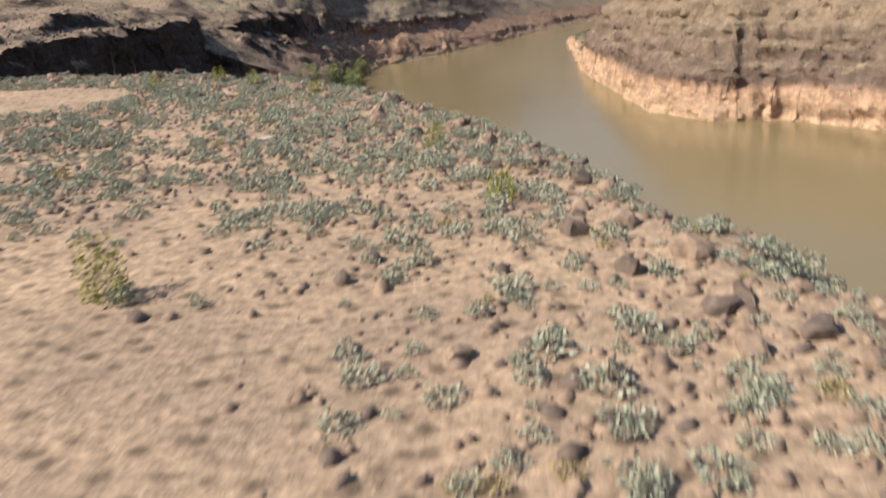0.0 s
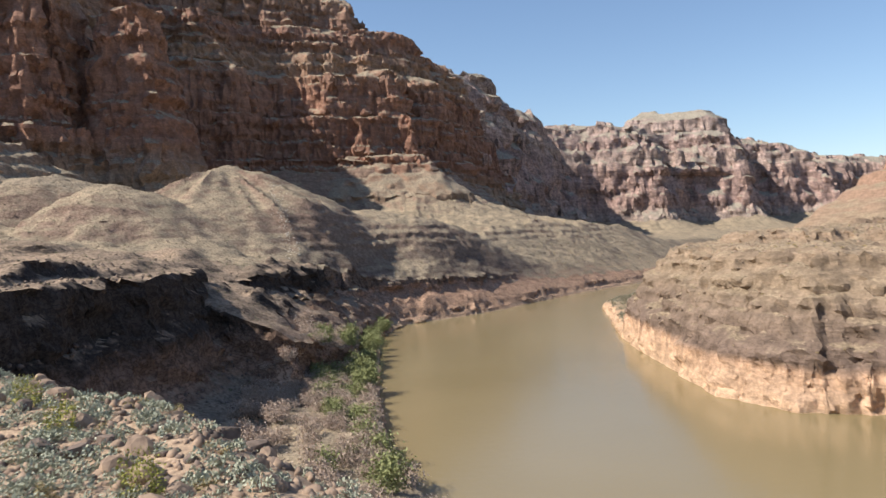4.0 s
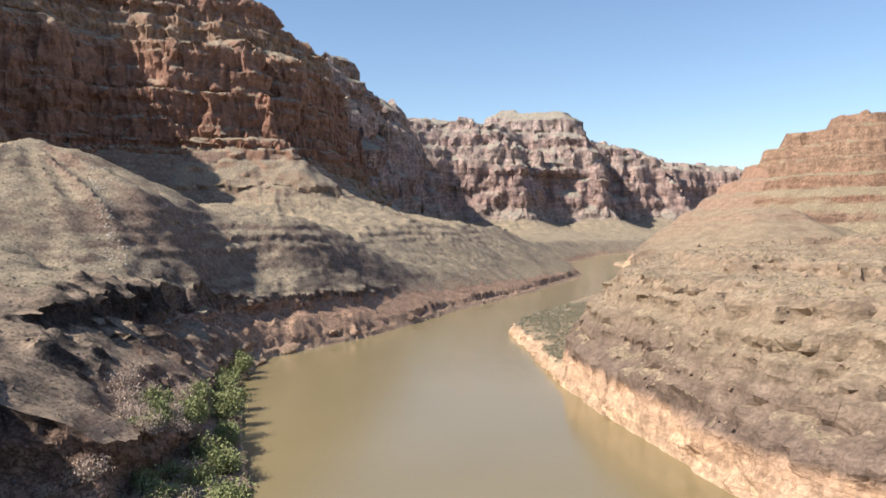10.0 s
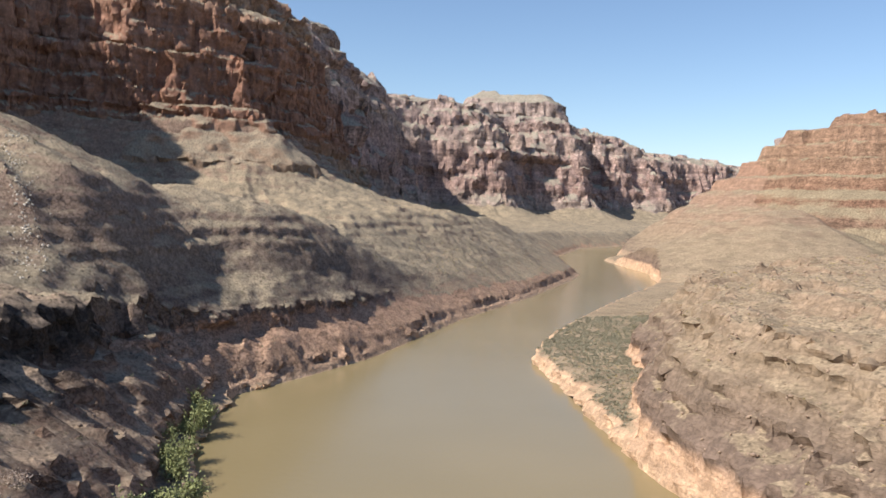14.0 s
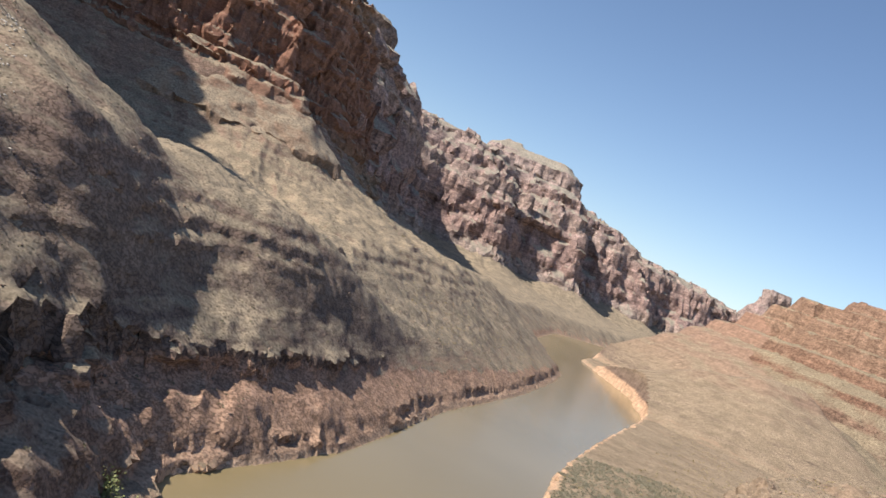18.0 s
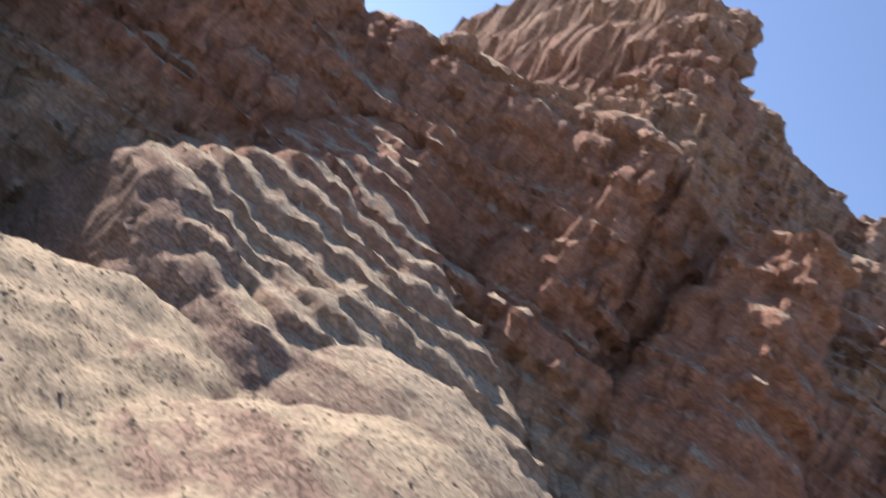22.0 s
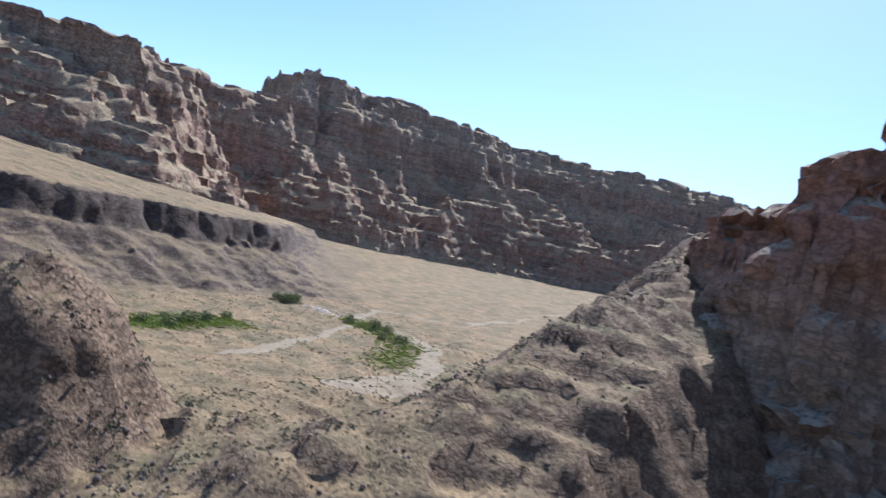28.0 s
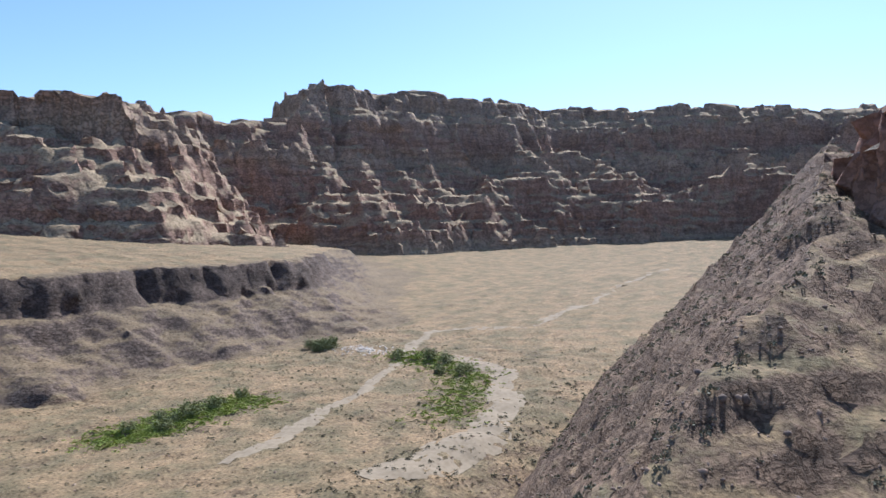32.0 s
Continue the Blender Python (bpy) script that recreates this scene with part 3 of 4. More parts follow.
# brown rock lightened a little, standing in for the valley's haze
M_MESA = rock_mat("brown_mesa_rock_hazed", [(p, (1.1 * c[0] + 0.06, 1.1 * c[1] + 0.045, 1.05 * c[2] + 0.03)) for p, c in STRATA], 60, 460, (0.38, 0.28, 0.165), (0.29, 0.22, 0.135), 0.45, 0.72, grain=0.7, streak=0.8)
M_LAND = rock_mat("slope_soil_and_rock", [(0, (0.46, 0.31, 0.21)), (0.11, (0.40, 0.255, 0.175)), (0.145, (0.17, 0.12, 0.095)), (0.22, (0.17, 0.125, 0.10)), (0.3, (0.24, 0.175, 0.13)), (0.45, (0.26, 0.18, 0.135)), (1.0, (0.30, 0.20, 0.145))],
                  0, 160, (0.335, 0.265, 0.18), (0.215, 0.175, 0.122), 0.72, 0.90, 1.6, streak=0.5)
M_RIGHT = rock_mat("pink_bank_and_tan_slope", [(0, (0.51, 0.345, 0.225)), (0.062, (0.47, 0.305, 0.20)), (0.078, (0.17, 0.12, 0.092)), (0.15, (0.20, 0.145, 0.105)), (0.2, (0.27, 0.20, 0.135)), (0.5, (0.27, 0.18, 0.125)), (1.0, (0.29, 0.17, 0.115))],
                   0, 180, (0.33, 0.25, 0.165), (0.23, 0.175, 0.115), 0.84, 0.97, 1.6, warp=5.0, streak=0.75, crackle=0.86)
M_SIDE = rock_mat("side_valley_soil_and_ledges", [(0, (0.20, 0.135, 0.085)), (0.5, (0.24, 0.16, 0.10)), (1.0, (0.20, 0.13, 0.085))], 50, 160, (0.30, 0.205, 0.108), (0.17, 0.135, 0.07), 0.82, 0.98, 1.8, streak=0.8)
# brown rubble and ledge, with shade of the sun-averted slope mixed into the colour
M_TALUS = rock_mat("shaded_brown_talus", [(0, (0.20, 0.145, 0.105)), (0.5, (0.16, 0.115, 0.085)), (0.7, (0.12, 0.088, 0.068)), (1.0, (0.14, 0.10, 0.075))], 60, 130, (0.225, 0.16, 0.09), (0.165, 0.122, 0.072), 0.80, 0.95, 1.6, streak=0.8)
M_BANK = rock_mat("orange_bank_rock", [(0, (0.50, 0.36, 0.25)), (0.08, (0.44, 0.285, 0.19)), (0.5, (0.36, 0.225, 0.155)), (1.0, (0.30, 0.185, 0.13))], 0, 40, (0.34, 0.25, 0.17), (0.24, 0.18, 0.125), 1.0, 1.15, 1.8, warp=6.0, streak=0.7)
# dark rock; the cliff's shadow is put into the near-black upper colours
M_DARK = rock_mat("dark_shaded_cliff", [(0, (0.30, 0.19, 0.13)), (0.45, (0.22, 0.14, 0.10)), (0.6, (0.055, 0.043, 0.036)), (1.0, (0.065, 0.05, 0.042))], 0, 50, (0.30, 0.22, 0.155), (0.19, 0.145, 0.105), 0.74, 0.95, 1.8, streak=0.7)
M_HILL = rock_mat("tan_hills_with_orange_cliffs", [(0, (0.22, 0.155, 0.11)), (0.3, (0.25, 0.14, 0.09)), (0.6, (0.30, 0.19, 0.125)), (1.0, (0.32, 0.195, 0.13))], 40, 270, (0.30, 0.235, 0.15), (0.235, 0.185, 0.12), 0.70, 0.88, 0.8, streak=0.9)
M_BENCH = rock_mat("stony_tan_desert_floor", [(0, (0.17, 0.125, 0.09)), (1.0, (0.23, 0.165, 0.12))], 0, 60, (0.44, 0.315, 0.212), (0.33, 0.24, 0.168), 0.66, 0.88, 5.0, 0.9, streak=0.4)


def water_mat():
    m, nt, bsdf, add, link = nodes_of("muddy_water")
    geo = add("ShaderNodeNewGeometry")
    n = add("ShaderNodeTexNoise", Scale=0.006, Detail=3.0)
    link(geo.outputs["Position"], n.inputs["Vector"])
    r = ramp_of(nt, [(0.35, (0.215, 0.168, 0.085)), (0.65, (0.25, 0.195, 0.103))])
    link(n.outputs[0], r.inputs[0])
    link(r.outputs[0], bsdf.inputs["Base Color"])
    bsdf.inputs["Roughness"].default_value = 0.16
    bsdf.inputs["IOR"].default_value = 1.33
    w = add("ShaderNodeTexNoise", Scale=0.35, Detail=4.0, Roughness=0.6)
    link(geo.outputs["Position"], w.inputs["Vector"])
    b = add("ShaderNodeBump", Strength=0.25, Distance=0.25)
    link(w.outputs[0], b.inputs["Height"])
    link(b.outputs[0], bsdf.inputs["Normal"])
    return m


M_WATER = water_mat()

# ---- ground and river ----
GX = axis([(-700, -60, 2.6), (-60, 30, 1.25), (30, 215, 1.8), (215, 420, 4.0), (420, 1250, 7.0)], -4200, 4200)
GY = axis([(-20, 115, 1.25), (115, 720, 2.0), (720, 1300, 4.0), (1300, 1700, 7.0)], -3500, 4900)
gx, gy = np.meshgrid(GX, GY)
gz = land(gx.ravel(), gy.ravel()).reshape(gx.shape)


def ground_limit(p):
    return np.interp(p[:, 1], [-60, 0, 120, 600, 1100, 1600], [9, 1.6, 1.9, 2.6, 6, 12]) + 0.02 * np.clip(-250 - p[:, 0], 0, 400) + 9 * (p[:, 0] < -700) + 9 * (p[:, 0] > 420)


def ground_amp(p):
    near = sstep(125, 105, p[:, 1]) * sstep(-110, -80, p[:, 0])
    cone = sstep(75, 60, np.hypot(p[:, 0] + 172, p[:, 1] - 640))
    side = sstep(-200, -260, p[:, 0]) * sstep(440, 420, p[:, 1])
    bank = sstep(70, 35, line_dist(p[:, 0], p[:, 1], SHORE_L)[0]) * sstep(330, 400, p[:, 1])
    return 1.7 * (1 - 0.6 * near) * (1 - 0.8 * cone) * (1 - 0.3 * side) * (1 + 0.25 * bank)


ground = new("ground", rugged_mesh("ground", gx, gy, gz, None, ground_limit, ground_amp, 400))
for _m in (M_LAND, M_RIGHT, M_BENCH, M_SIDE, M_DARK, M_HILL, M_TALUS, M_BANK, M_WALL):
    ground.data.materials.append(_m)
_co = np.empty(3 * len(ground.data.vertices))
ground.data.vertices.foreach_get("co", _co)
_vi = np.empty(len(ground.data.loops), np.int32)
ground.data.loops.foreach_get("vertex_index", _vi)
cx, cy = _co.reshape(-1, 3)[_vi.reshape(-1, 3)].mean(1)[:, :2].T
_, _s, _ = line_dist(cx, cy, SHORE_L)
_kind = np.where(_s > 0, 0, 1)
_kind[poly_sd(cx, cy, BENCH) + 4 * fbm(cx / 9, cy / 9, 2, 3) < 12] = 2
_kind[(cx + 12 * fbm(cx / 30, cy / 30, 2, 4) < -225) & (cy < 440 + 10 * fbm(cx / 20, cy / 20, 2, 5)) & (_kind == 0)] = 3
# shadow-darkened rock on the dark cliff, also on the rubble bank beyond
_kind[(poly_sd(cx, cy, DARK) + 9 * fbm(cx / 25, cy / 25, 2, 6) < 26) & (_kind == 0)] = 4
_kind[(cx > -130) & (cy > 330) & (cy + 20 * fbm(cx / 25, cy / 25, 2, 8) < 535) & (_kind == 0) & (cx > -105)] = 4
_kind[(_kind == 1) & (line_dist(cx, cy, SHORE_R)[0] + 30 * fbm(cx / 60, cy / 60, 2, 7) > 230)] = 5
cz = _co.reshape(-1, 3)[_vi.reshape(-1, 3), 2].mean(1)
_dl = line_dist(cx, cy, SHORE_L)[0]
_kind[(_kind == 0) & (_dl < 42) & (cz < 0.75 * np.interp(cy, [340, 640, 770, 1080, 1400], [40, 31, 21, 13, 8]) + 2.5 * fbm(cx / 12, cy / 12, 2, 10)) & (cy > 535)] = 7
_kind[(_kind == 0) & (line_dist(cx, cy, [(-480, 655), (-410, 622), (-360, 636), (-312, 664), (-268, 676)])[0] + 12 * fbm(cx / 20, cy / 20, 2, 11) < 80) & (cz > 98)] = 8
# front of the side bench takes the shade-darkened talus
_bs = poly_sd(cx, cy, SIDE_BENCH) + 12 * fbm(cx / 30, cy / 30, 3, 9)
_kind[(_kind == 3) & (_bs > -6) & (_bs < 72)] = 6
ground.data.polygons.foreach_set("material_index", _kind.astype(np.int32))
tagged(ground, "dry tan and brown desert ground with rocky banks", "ground", kind="structure")
wx, wy = np.meshgrid(np.linspace(-400, 3200, 60), np.linspace(-600, 4800, 60))
water = new("water", grid_mesh("water", wx, wy, wx * 0))
water.data.materials.append(M_WATER)
tagged(water, "calm muddy olive-brown river water", "river", kind="structure")


# ---- canyon walls ----
BEDS = [(20, -60), (60, -14), (110, 0), (128, 7), (132, 20), (163, 28), (168, 50), (228, 62), (232, 76), (292, 90), (298, 120), (326, 128), (331, 150), (372, 164),
        (380, 200), (432, 216), (442, 258), (505, 276), (515, 325), (610, 350), (700, 430)]


BEDS_GENTLE = [(20, -420), (70, -170), (88, -70), (104, 0), (118, 22), (127, 25), (146, 58), (157, 62), (180, 105), (194, 110), (218, 150), (236, 155), (256, 185), (312, 202), (322, 245), (372, 260), (384, 330), (430, 350), (500, 480)]


def wall_height(x, y, foot, seed, rough=1.0, soft=0.0, big=1.0, beds=None):
    """Stepped cliffs that rise behind a foot line; the rock lies on the left of its run."""
    d, side, arc = line_dist(x, y, foot)
    d = np.where(side > 0, d, -d)
    top = along(arc, foot, [p[2] for p in foot])
    top = top + 12 * fbm(x / 80, y / 80, 3, seed + 1) + 12 * np.round(1.3 * fbm(x / 45, y / 45, 2, seed + 2))
    z_free = 0.02 * d
    wob = big * 34 * fbm(x / 150, y / 150, 3, seed + 3) + 20 * ridged(x / 75, y / 75, 2, seed + 4)
    wob = wob * sstep(-60, 40, d) + 6.0 * ridged(x / 27, y / 27, 3, seed + 5) + 2.5 * fbm(x / 6, y / 6, 2, seed + 6)
    wob = wob + (0.4 if beds else 1.0) * (6.0 * ridged(arc / 26, z_free, 2, seed + 12) + 2.6 * ridged(arc / 9, z_free, 2, seed + 13))
    dd = (d + rough * wob) / np.where(d > 0, along(arc, foot, [p[3] for p in foot]), 1.0)
    bz, bd = np.array([b[0] for b in beds or BEDS], float), np.array([b[1] for b in beds or BEDS], float)
    z = np.interp(dd, bd, bz, left=-50) + 5 * fbm(x / 200, y / 200, 2, seed + 8)
    z = z + soft * (np.interp(dd, [-60, 0, 430], [20, 110, 640]) - z)
    warp = 5 * fbm(x / 30, y / 30, 2, seed + 11)
    z = z + 0.75 * (ledges(z + warp, 15.0, 0.42, 0.78) - warp - z)
    z = z + 1.6 * fbm(x / 7, y / 7, 2, seed + 9)
    over = np.clip(z - top, 0, None)
    return np.minimum(z, top + 22 * (1 - np.exp(-over / 90))), d


def wall_patch(name, foot, x0, x1, y0, y1, cell, label, seed, mat, rough=1.0, extra=(), soft=0.0, big=1.0, beds=None, amp=4.6):
    xs, ys = np.arange(x0, x1, cell), np.arange(y0, y1, cell)
    X, Y = np.meshgrid(xs, ys)
    Z, d = wall_height(X.ravel(), Y.ravel(), foot, seed, rough, soft, big, beds)
    for poly, top, reach in extra:
        x_, y_ = X.ravel(), Y.ravel()
        sd = poly_sd(x_, y_, poly) + 2.0 * fbm(x_ / 9, y_ / 9, 2, seed + 40) + 5 * fbm(x_ / 30, y_ / 30, 2, seed + 41)
        drop = np.interp(sd, [0, 5, 9, 16, 21, 34, 60], [0, 0.3, 0.34, 0.64, 0.68, 0.94, 1.5]) * reach
        Z = np.where(sd < 60, np.maximum(Z, top + 3 * fbm(x_ / 12, y_ / 12, 2, seed + 42) - drop), Z)
    Z = Z.reshape(X.shape)
    k = (Z > 4)
    keep = k[:-1, :-1] | k[1:, :-1] | k[:-1, 1:] | k[1:, 1:]
    ob = new(name, rugged_mesh(name, X, Y, Z, keep, lambda p: np.full(len(p), 2.0 * cell), lambda p: np.full(len(p), amp), seed + 30, size=cell / 2.0))
    ob.data.materials.append(mat)
    return tagged(ob, label, "cliff", kind="structure")


TOWERS = [([(-318, 765), (-280, 768), (-272, 800), (-310, 815)], 282, 150), ([(-140, 1085), (-30, 1095), (-40, 1120), (-140, 1120)], 170, 40)]
wall_patch("wall_north", WALL[:30], -1150, 200, 270, 1460, 2.4, "towering red and brown layered canyon wall with ledges", 100, M_WALL, extra=TOWERS)
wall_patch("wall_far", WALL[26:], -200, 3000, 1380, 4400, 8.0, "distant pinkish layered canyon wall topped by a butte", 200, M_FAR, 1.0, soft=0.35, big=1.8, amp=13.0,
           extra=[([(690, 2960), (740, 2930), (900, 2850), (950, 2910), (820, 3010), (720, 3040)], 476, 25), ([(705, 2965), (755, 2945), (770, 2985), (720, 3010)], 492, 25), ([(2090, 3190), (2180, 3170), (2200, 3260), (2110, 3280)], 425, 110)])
wall_patch("wall_south", MESA + WALL[:1], -2300, -150, -1000, 560, 5.0, "layered mesa wall at the head of the side valley", 300, M_MESA, 1.9, soft=0.5, big=1.5, beds=BEDS_GENTLE, amp=3.0)


# ---- plants and stones ----
def plain_mat(name, col, col2, rough=0.8, scale=3.0, leaf=False):
    m, nt, bsdf, add, link = nodes_of(name)
    geo = add("ShaderNodeNewGeometry")
    n = add("ShaderNodeTexNoise", Scale=scale, Detail=4.0)
    link(geo.outputs["Position"], n.inputs["Vector"])
    r = ramp_of(nt, [(0.32, col), (0.68, col2)])
    if leaf:
        mx = add("ShaderNodeMath")
        mx.operation = "MULTIPLY_ADD"
        link(geo.outputs["Random Per Island"], mx.inputs[0])
        mx.inputs[1].default_value = 0.35
        sub = add("ShaderNodeMath")
        sub.operation = "SUBTRACT"
        link(n.outputs[0], sub.inputs[0])
        sub.inputs[1].default_value = 0.175
        link(sub.outputs[0], mx.inputs[2])
        link(mx.outputs[0], r.inputs[0])
    else:
        link(n.outputs[0], r.inputs[0])
    link(r.outputs[0], bsdf.inputs["Base Color"])
    bsdf.inputs["Roughness"].default_value = rough
    bsdf.inputs["Specular IOR Level"].default_value = 0.2
    if not leaf:
        b = add("ShaderNodeBump", Strength=0.6, Distance=0.1)
        link(n.outputs[0], b.inputs["Height"])
        link(b.outputs[0], bsdf.inputs["Normal"])
    return m


M_SAGE = plain_mat("grey_green_leaves", (0.27, 0.285, 0.21), (0.42, 0.43, 0.33), leaf=True)
M_DRY = plain_mat("straw_yellow_twigs", (0.28, 0.22, 0.10), (0.42, 0.34, 0.17), leaf=True)
M_LIME = plain_mat("yellow_green_leaves", (0.20, 0.20, 0.045), (0.36, 0.35, 0.09), leaf=True)
M_GREEN = plain_mat("tamarisk_green_leaves", (0.155, 0.175, 0.07), (0.29, 0.30, 0.135), leaf=True)
M_DULL = plain_mat("dull_olive_leaves", (0.14, 0.135, 0.085), (0.22, 0.205, 0.135), leaf=True)
M_BAR = plain_mat("grey_olive_leaves", (0.19, 0.18, 0.125), (0.31, 0.285, 0.205), leaf=True)
M_BARE = plain_mat("bare_pinkish_twigs", (0.34, 0.26, 0.205), (0.48, 0.38, 0.305), leaf=True)
M_WOOD = plain_mat("grey_brown_bark", (0.10, 0.08, 0.06), (0.2, 0.16, 0.12), 0.9, 6.0)
M_STONE = plain_mat("brown_boulder_rock", (0.19, 0.135, 0.10), (0.38, 0.275, 0.195), 0.9, 2.2)
M_DARKSTONE = plain_mat("dark_varnished_rock", (0.10, 0.078, 0.063), (0.20, 0.15, 0.12), 0.85, 2.2)
M_PALE = plain_mat("pale_travertine_rock", (0.44, 0.39, 0.32), (0.62, 0.56, 0.48), 0.9, 0.6)
M_SAND = plain_mat("pale_wash_sand", (0.25, 0.195, 0.125), (0.32, 0.255, 0.17), 0.95, 0.5)
rng = np.random.default_rng(7)


def raw_mesh(name, co, faces, mat, smooth=False):
    me = bpy.data.meshes.new(name)
    co, faces = np.asarray(co, float), np.asarray(faces, int)
    k = faces.shape[1]
    me.vertices.add(len(co))
    me.vertices.foreach_set("co", co.ravel())
    me.loops.add(faces.size)
    me.loops.foreach_set("vertex_index", faces.ravel())
    me.polygons.add(len(faces))
    me.polygons.foreach_set("loop_start", np.arange(0, faces.size, k))
    me.update(calc_edges=True)
    me.materials.append(mat)
    if smooth:
        me.shade_smooth()
    return me


def leaf_cloud(centres, size, flat=0.6, seed=0):
    """Small leaf blades (quads) at given centres, turned at random."""
    r = np.random.default_rng(seed)
    n = len(centres)
    a = r.normal(size=(n, 3))
    a /= np.linalg.norm(a, axis=1)[:, None]
    b = np.cross(a, r.normal(size=(n, 3)))
    b /= np.linalg.norm(b, axis=1)[:, None]
    w = size * r.uniform(0.6, 1.3, (n, 1))
    a, b = a * w, b * w * flat
    co = np.stack([centres - a - b * 0.4, centres + a * 0.2 - b, centres + a + b * 0.3, centres - a * 0.1 + b], 1).reshape(-1, 3)
    return co, np.arange(4 * n).reshape(-1, 4)


def dome(n, rx, rz, seed, shell=0.55):
    """Places in an uneven dome-shaped crown that stands on the ground."""
    r = np.random.default_rng(seed)
    d = r.normal(size=(n, 3))
    d[:, 2] = np.abs(d[:, 2])
    d /= np.linalg.norm(d, axis=1)[:, None]
    rad = r.uniform(shell, 1.0, n) ** 0.7
    lump = 1 + 0.28 * np.sin(3.1 * np.arctan2(d[:, 1], d[:, 0]) + seed) + 0.18 * np.sin(5.3 * d[:, 2] + 2 * seed)
    return d * (rad * lump)[:, None] * (rx, rx, rz) + (0, 0, 0.05)


def rods(paths, name, mat, sides=5):
    """Tapered stems: each path is a list of (x, y, z, radius)."""
    co, fa = [], []
    for p in paths:
        base = len(co)
        for x, y, z, r in p:
            for k in range(sides):
                t = 2 * math.pi * k / sides
                co.append((x + r * math.cos(t), y + r * math.sin(t), z))
        for i in range(len(p) - 1):
            for k in range(sides):
                a, b = base + i * sides + k, base + i * sides + (k + 1) % sides
                fa.append((a, b, b + sides, a + sides))
    return raw_mesh(name, co, fa, mat, True)


def part(name, me, parent, label=""):
    ob = new(name, me)
    ob.parent = parent
    return tagged(ob, label) if label else ob


def make_shrub(seed, leaf, label, wide=0.6, tall=0.55, n=700, size=0.05, name="shrub"):
    root = new(name)
    r = random.Random(seed)
    for k in range(4):
        t, q = r.uniform(0, 6.28), r.uniform(0.3, 0.75)
        rod = [(0, 0, -0.08, 0.02), (0.4 * wide * q * math.cos(t), 0.4 * wide * q * math.sin(t), tall * 0.4, 0.014), (wide * q * math.cos(t), wide * q * math.sin(t), tall * 0.8, 0.006)]
        part("stem", rods([rod], "stem", M_WOOD, 4), root, "thin woody grey-brown stem")
    co, fa = leaf_cloud(dome(n, wide, tall, seed), size, 0.6, seed)
    part("crown", raw_mesh("crown", co, fa, leaf), root)
    return tagged(root, label, "shrub", "shrubs on the bench")


def rock_mesh(seed, mat, name="boulder"):
    bm = bmesh.new()
    bmesh.ops.create_icosphere(bm, subdivisions=2, radius=1.0)
    r = random.Random(seed)
    cuts = [(Vector((r.uniform(-1, 1), r.uniform(-1, 1), r.uniform(-1, 1))).normalized(), r.uniform(0.5, 0.8)) for _ in range(9)]
    for v in bm.verts:
        for nrm, d in cuts:
            over = v.co.dot(nrm) - d
            if over > 0:
                v.co -= nrm * over * 0.95
        v.co *= 1 + 0.06 * noise.noise(v.co * 3 + Vector((seed, 0, 0)))
    me = bpy.data.meshes.new(name)
    bm.to_mesh(me)
    bm.free()
    me.materials.append(mat)
    return me


def put_on(x, y):
    return land(np.atleast_1d(np.asarray(x, float)), np.atleast_1d(np.asarray(y, float)))


def slope_at(x, y):
    z0, zx, zy = put_on(x, y), put_on(np.asarray(x) + 1.5, y), put_on(x, np.asarray(y) + 1.5)
    return z0, np.hypot(zx - z0, zy - z0) / 1.5


# shrubs and boulders of the landing bench, each a thing of its own
_sage = [make_shrub(k, M_SAGE, "low rounded grey-green brittlebush on stony ground", 0.55 + 0.07 * k, 0.42 + 0.05 * k) for k in range(4)]
_straw = [make_shrub(20 + k, M_DRY, "dry straw-coloured bush on stony ground", 0.4, 0.5, 420, 0.045) for k in range(2)]
_lime = make_shrub(30, M_LIME, "tall yellow-green bush on the bare bench", 0.95, 1.9, 900, 0.07, "bush")


def scatter_bench(n, seed, pads=True):
    r = np.random.default_rng(seed)
    x, y = r.uniform(-75, 45, n * 6), r.uniform(4, 135, n * 6)
    sd = poly_sd(x, y, BENCH)
    ok = (sd < 9) | ((sd < 30) & (r.uniform(0, 1, n * 6) < 0.6) & (n > 300))
    den = 0.5 + 0.9 * fbm(x / 16, y / 16, 2, 77) + 0.5 * sstep(-26, -2, poly_sd(x, y, BENCH)) + 0.3 * sstep(30, 60, y) - 0.8 * sstep(34, 14, y) * sstep(8, -4, x)
    pale = np.hypot((x + 52) / 20, (y - 84) / 11) < 1
    ok &= (r.uniform(0, 1, n * 6) < den) & ~pale
    x, y = x[ok][:n], y[ok][:n]
    return x, y, put_on(x, y)


_used = set()
_i = 0
for x, y, z in zip(*scatter_bench(210, 1)):
    src = _straw[_i % 2] if _i % 9 == 4 else _sage[_i % 4]
    sc = random.uniform(0.75, 1.5)
    m = pose(x, y, z - 0.03, 0, 0, random.uniform(0, 360)) @ Matrix.Diagonal((sc, sc, sc * random.uniform(0.8, 1.1), 1))
    if src.name not in _used:
        _used.add(src.name)
        src.matrix_basis = m
    else:
        c = copy_thing(src, m)
        c.matrix_basis = m
    _i += 1
for _k, (x, y) in enumerate(((-12.0, 26.0), (-30, 88), (0, 50), (-62, 100))):
    m = pose(x, y, float(put_on(x, y)[0]) - 0.03, 0, 0, 70 * _k) @ Matrix.Diagonal((1.0 - 0.15 * _k, 1.0 - 0.15 * _k, 1.0 - 0.12 * _k, 1))
    (_lime if _k == 0 else copy_thing(_lime, m)).matrix_basis = m

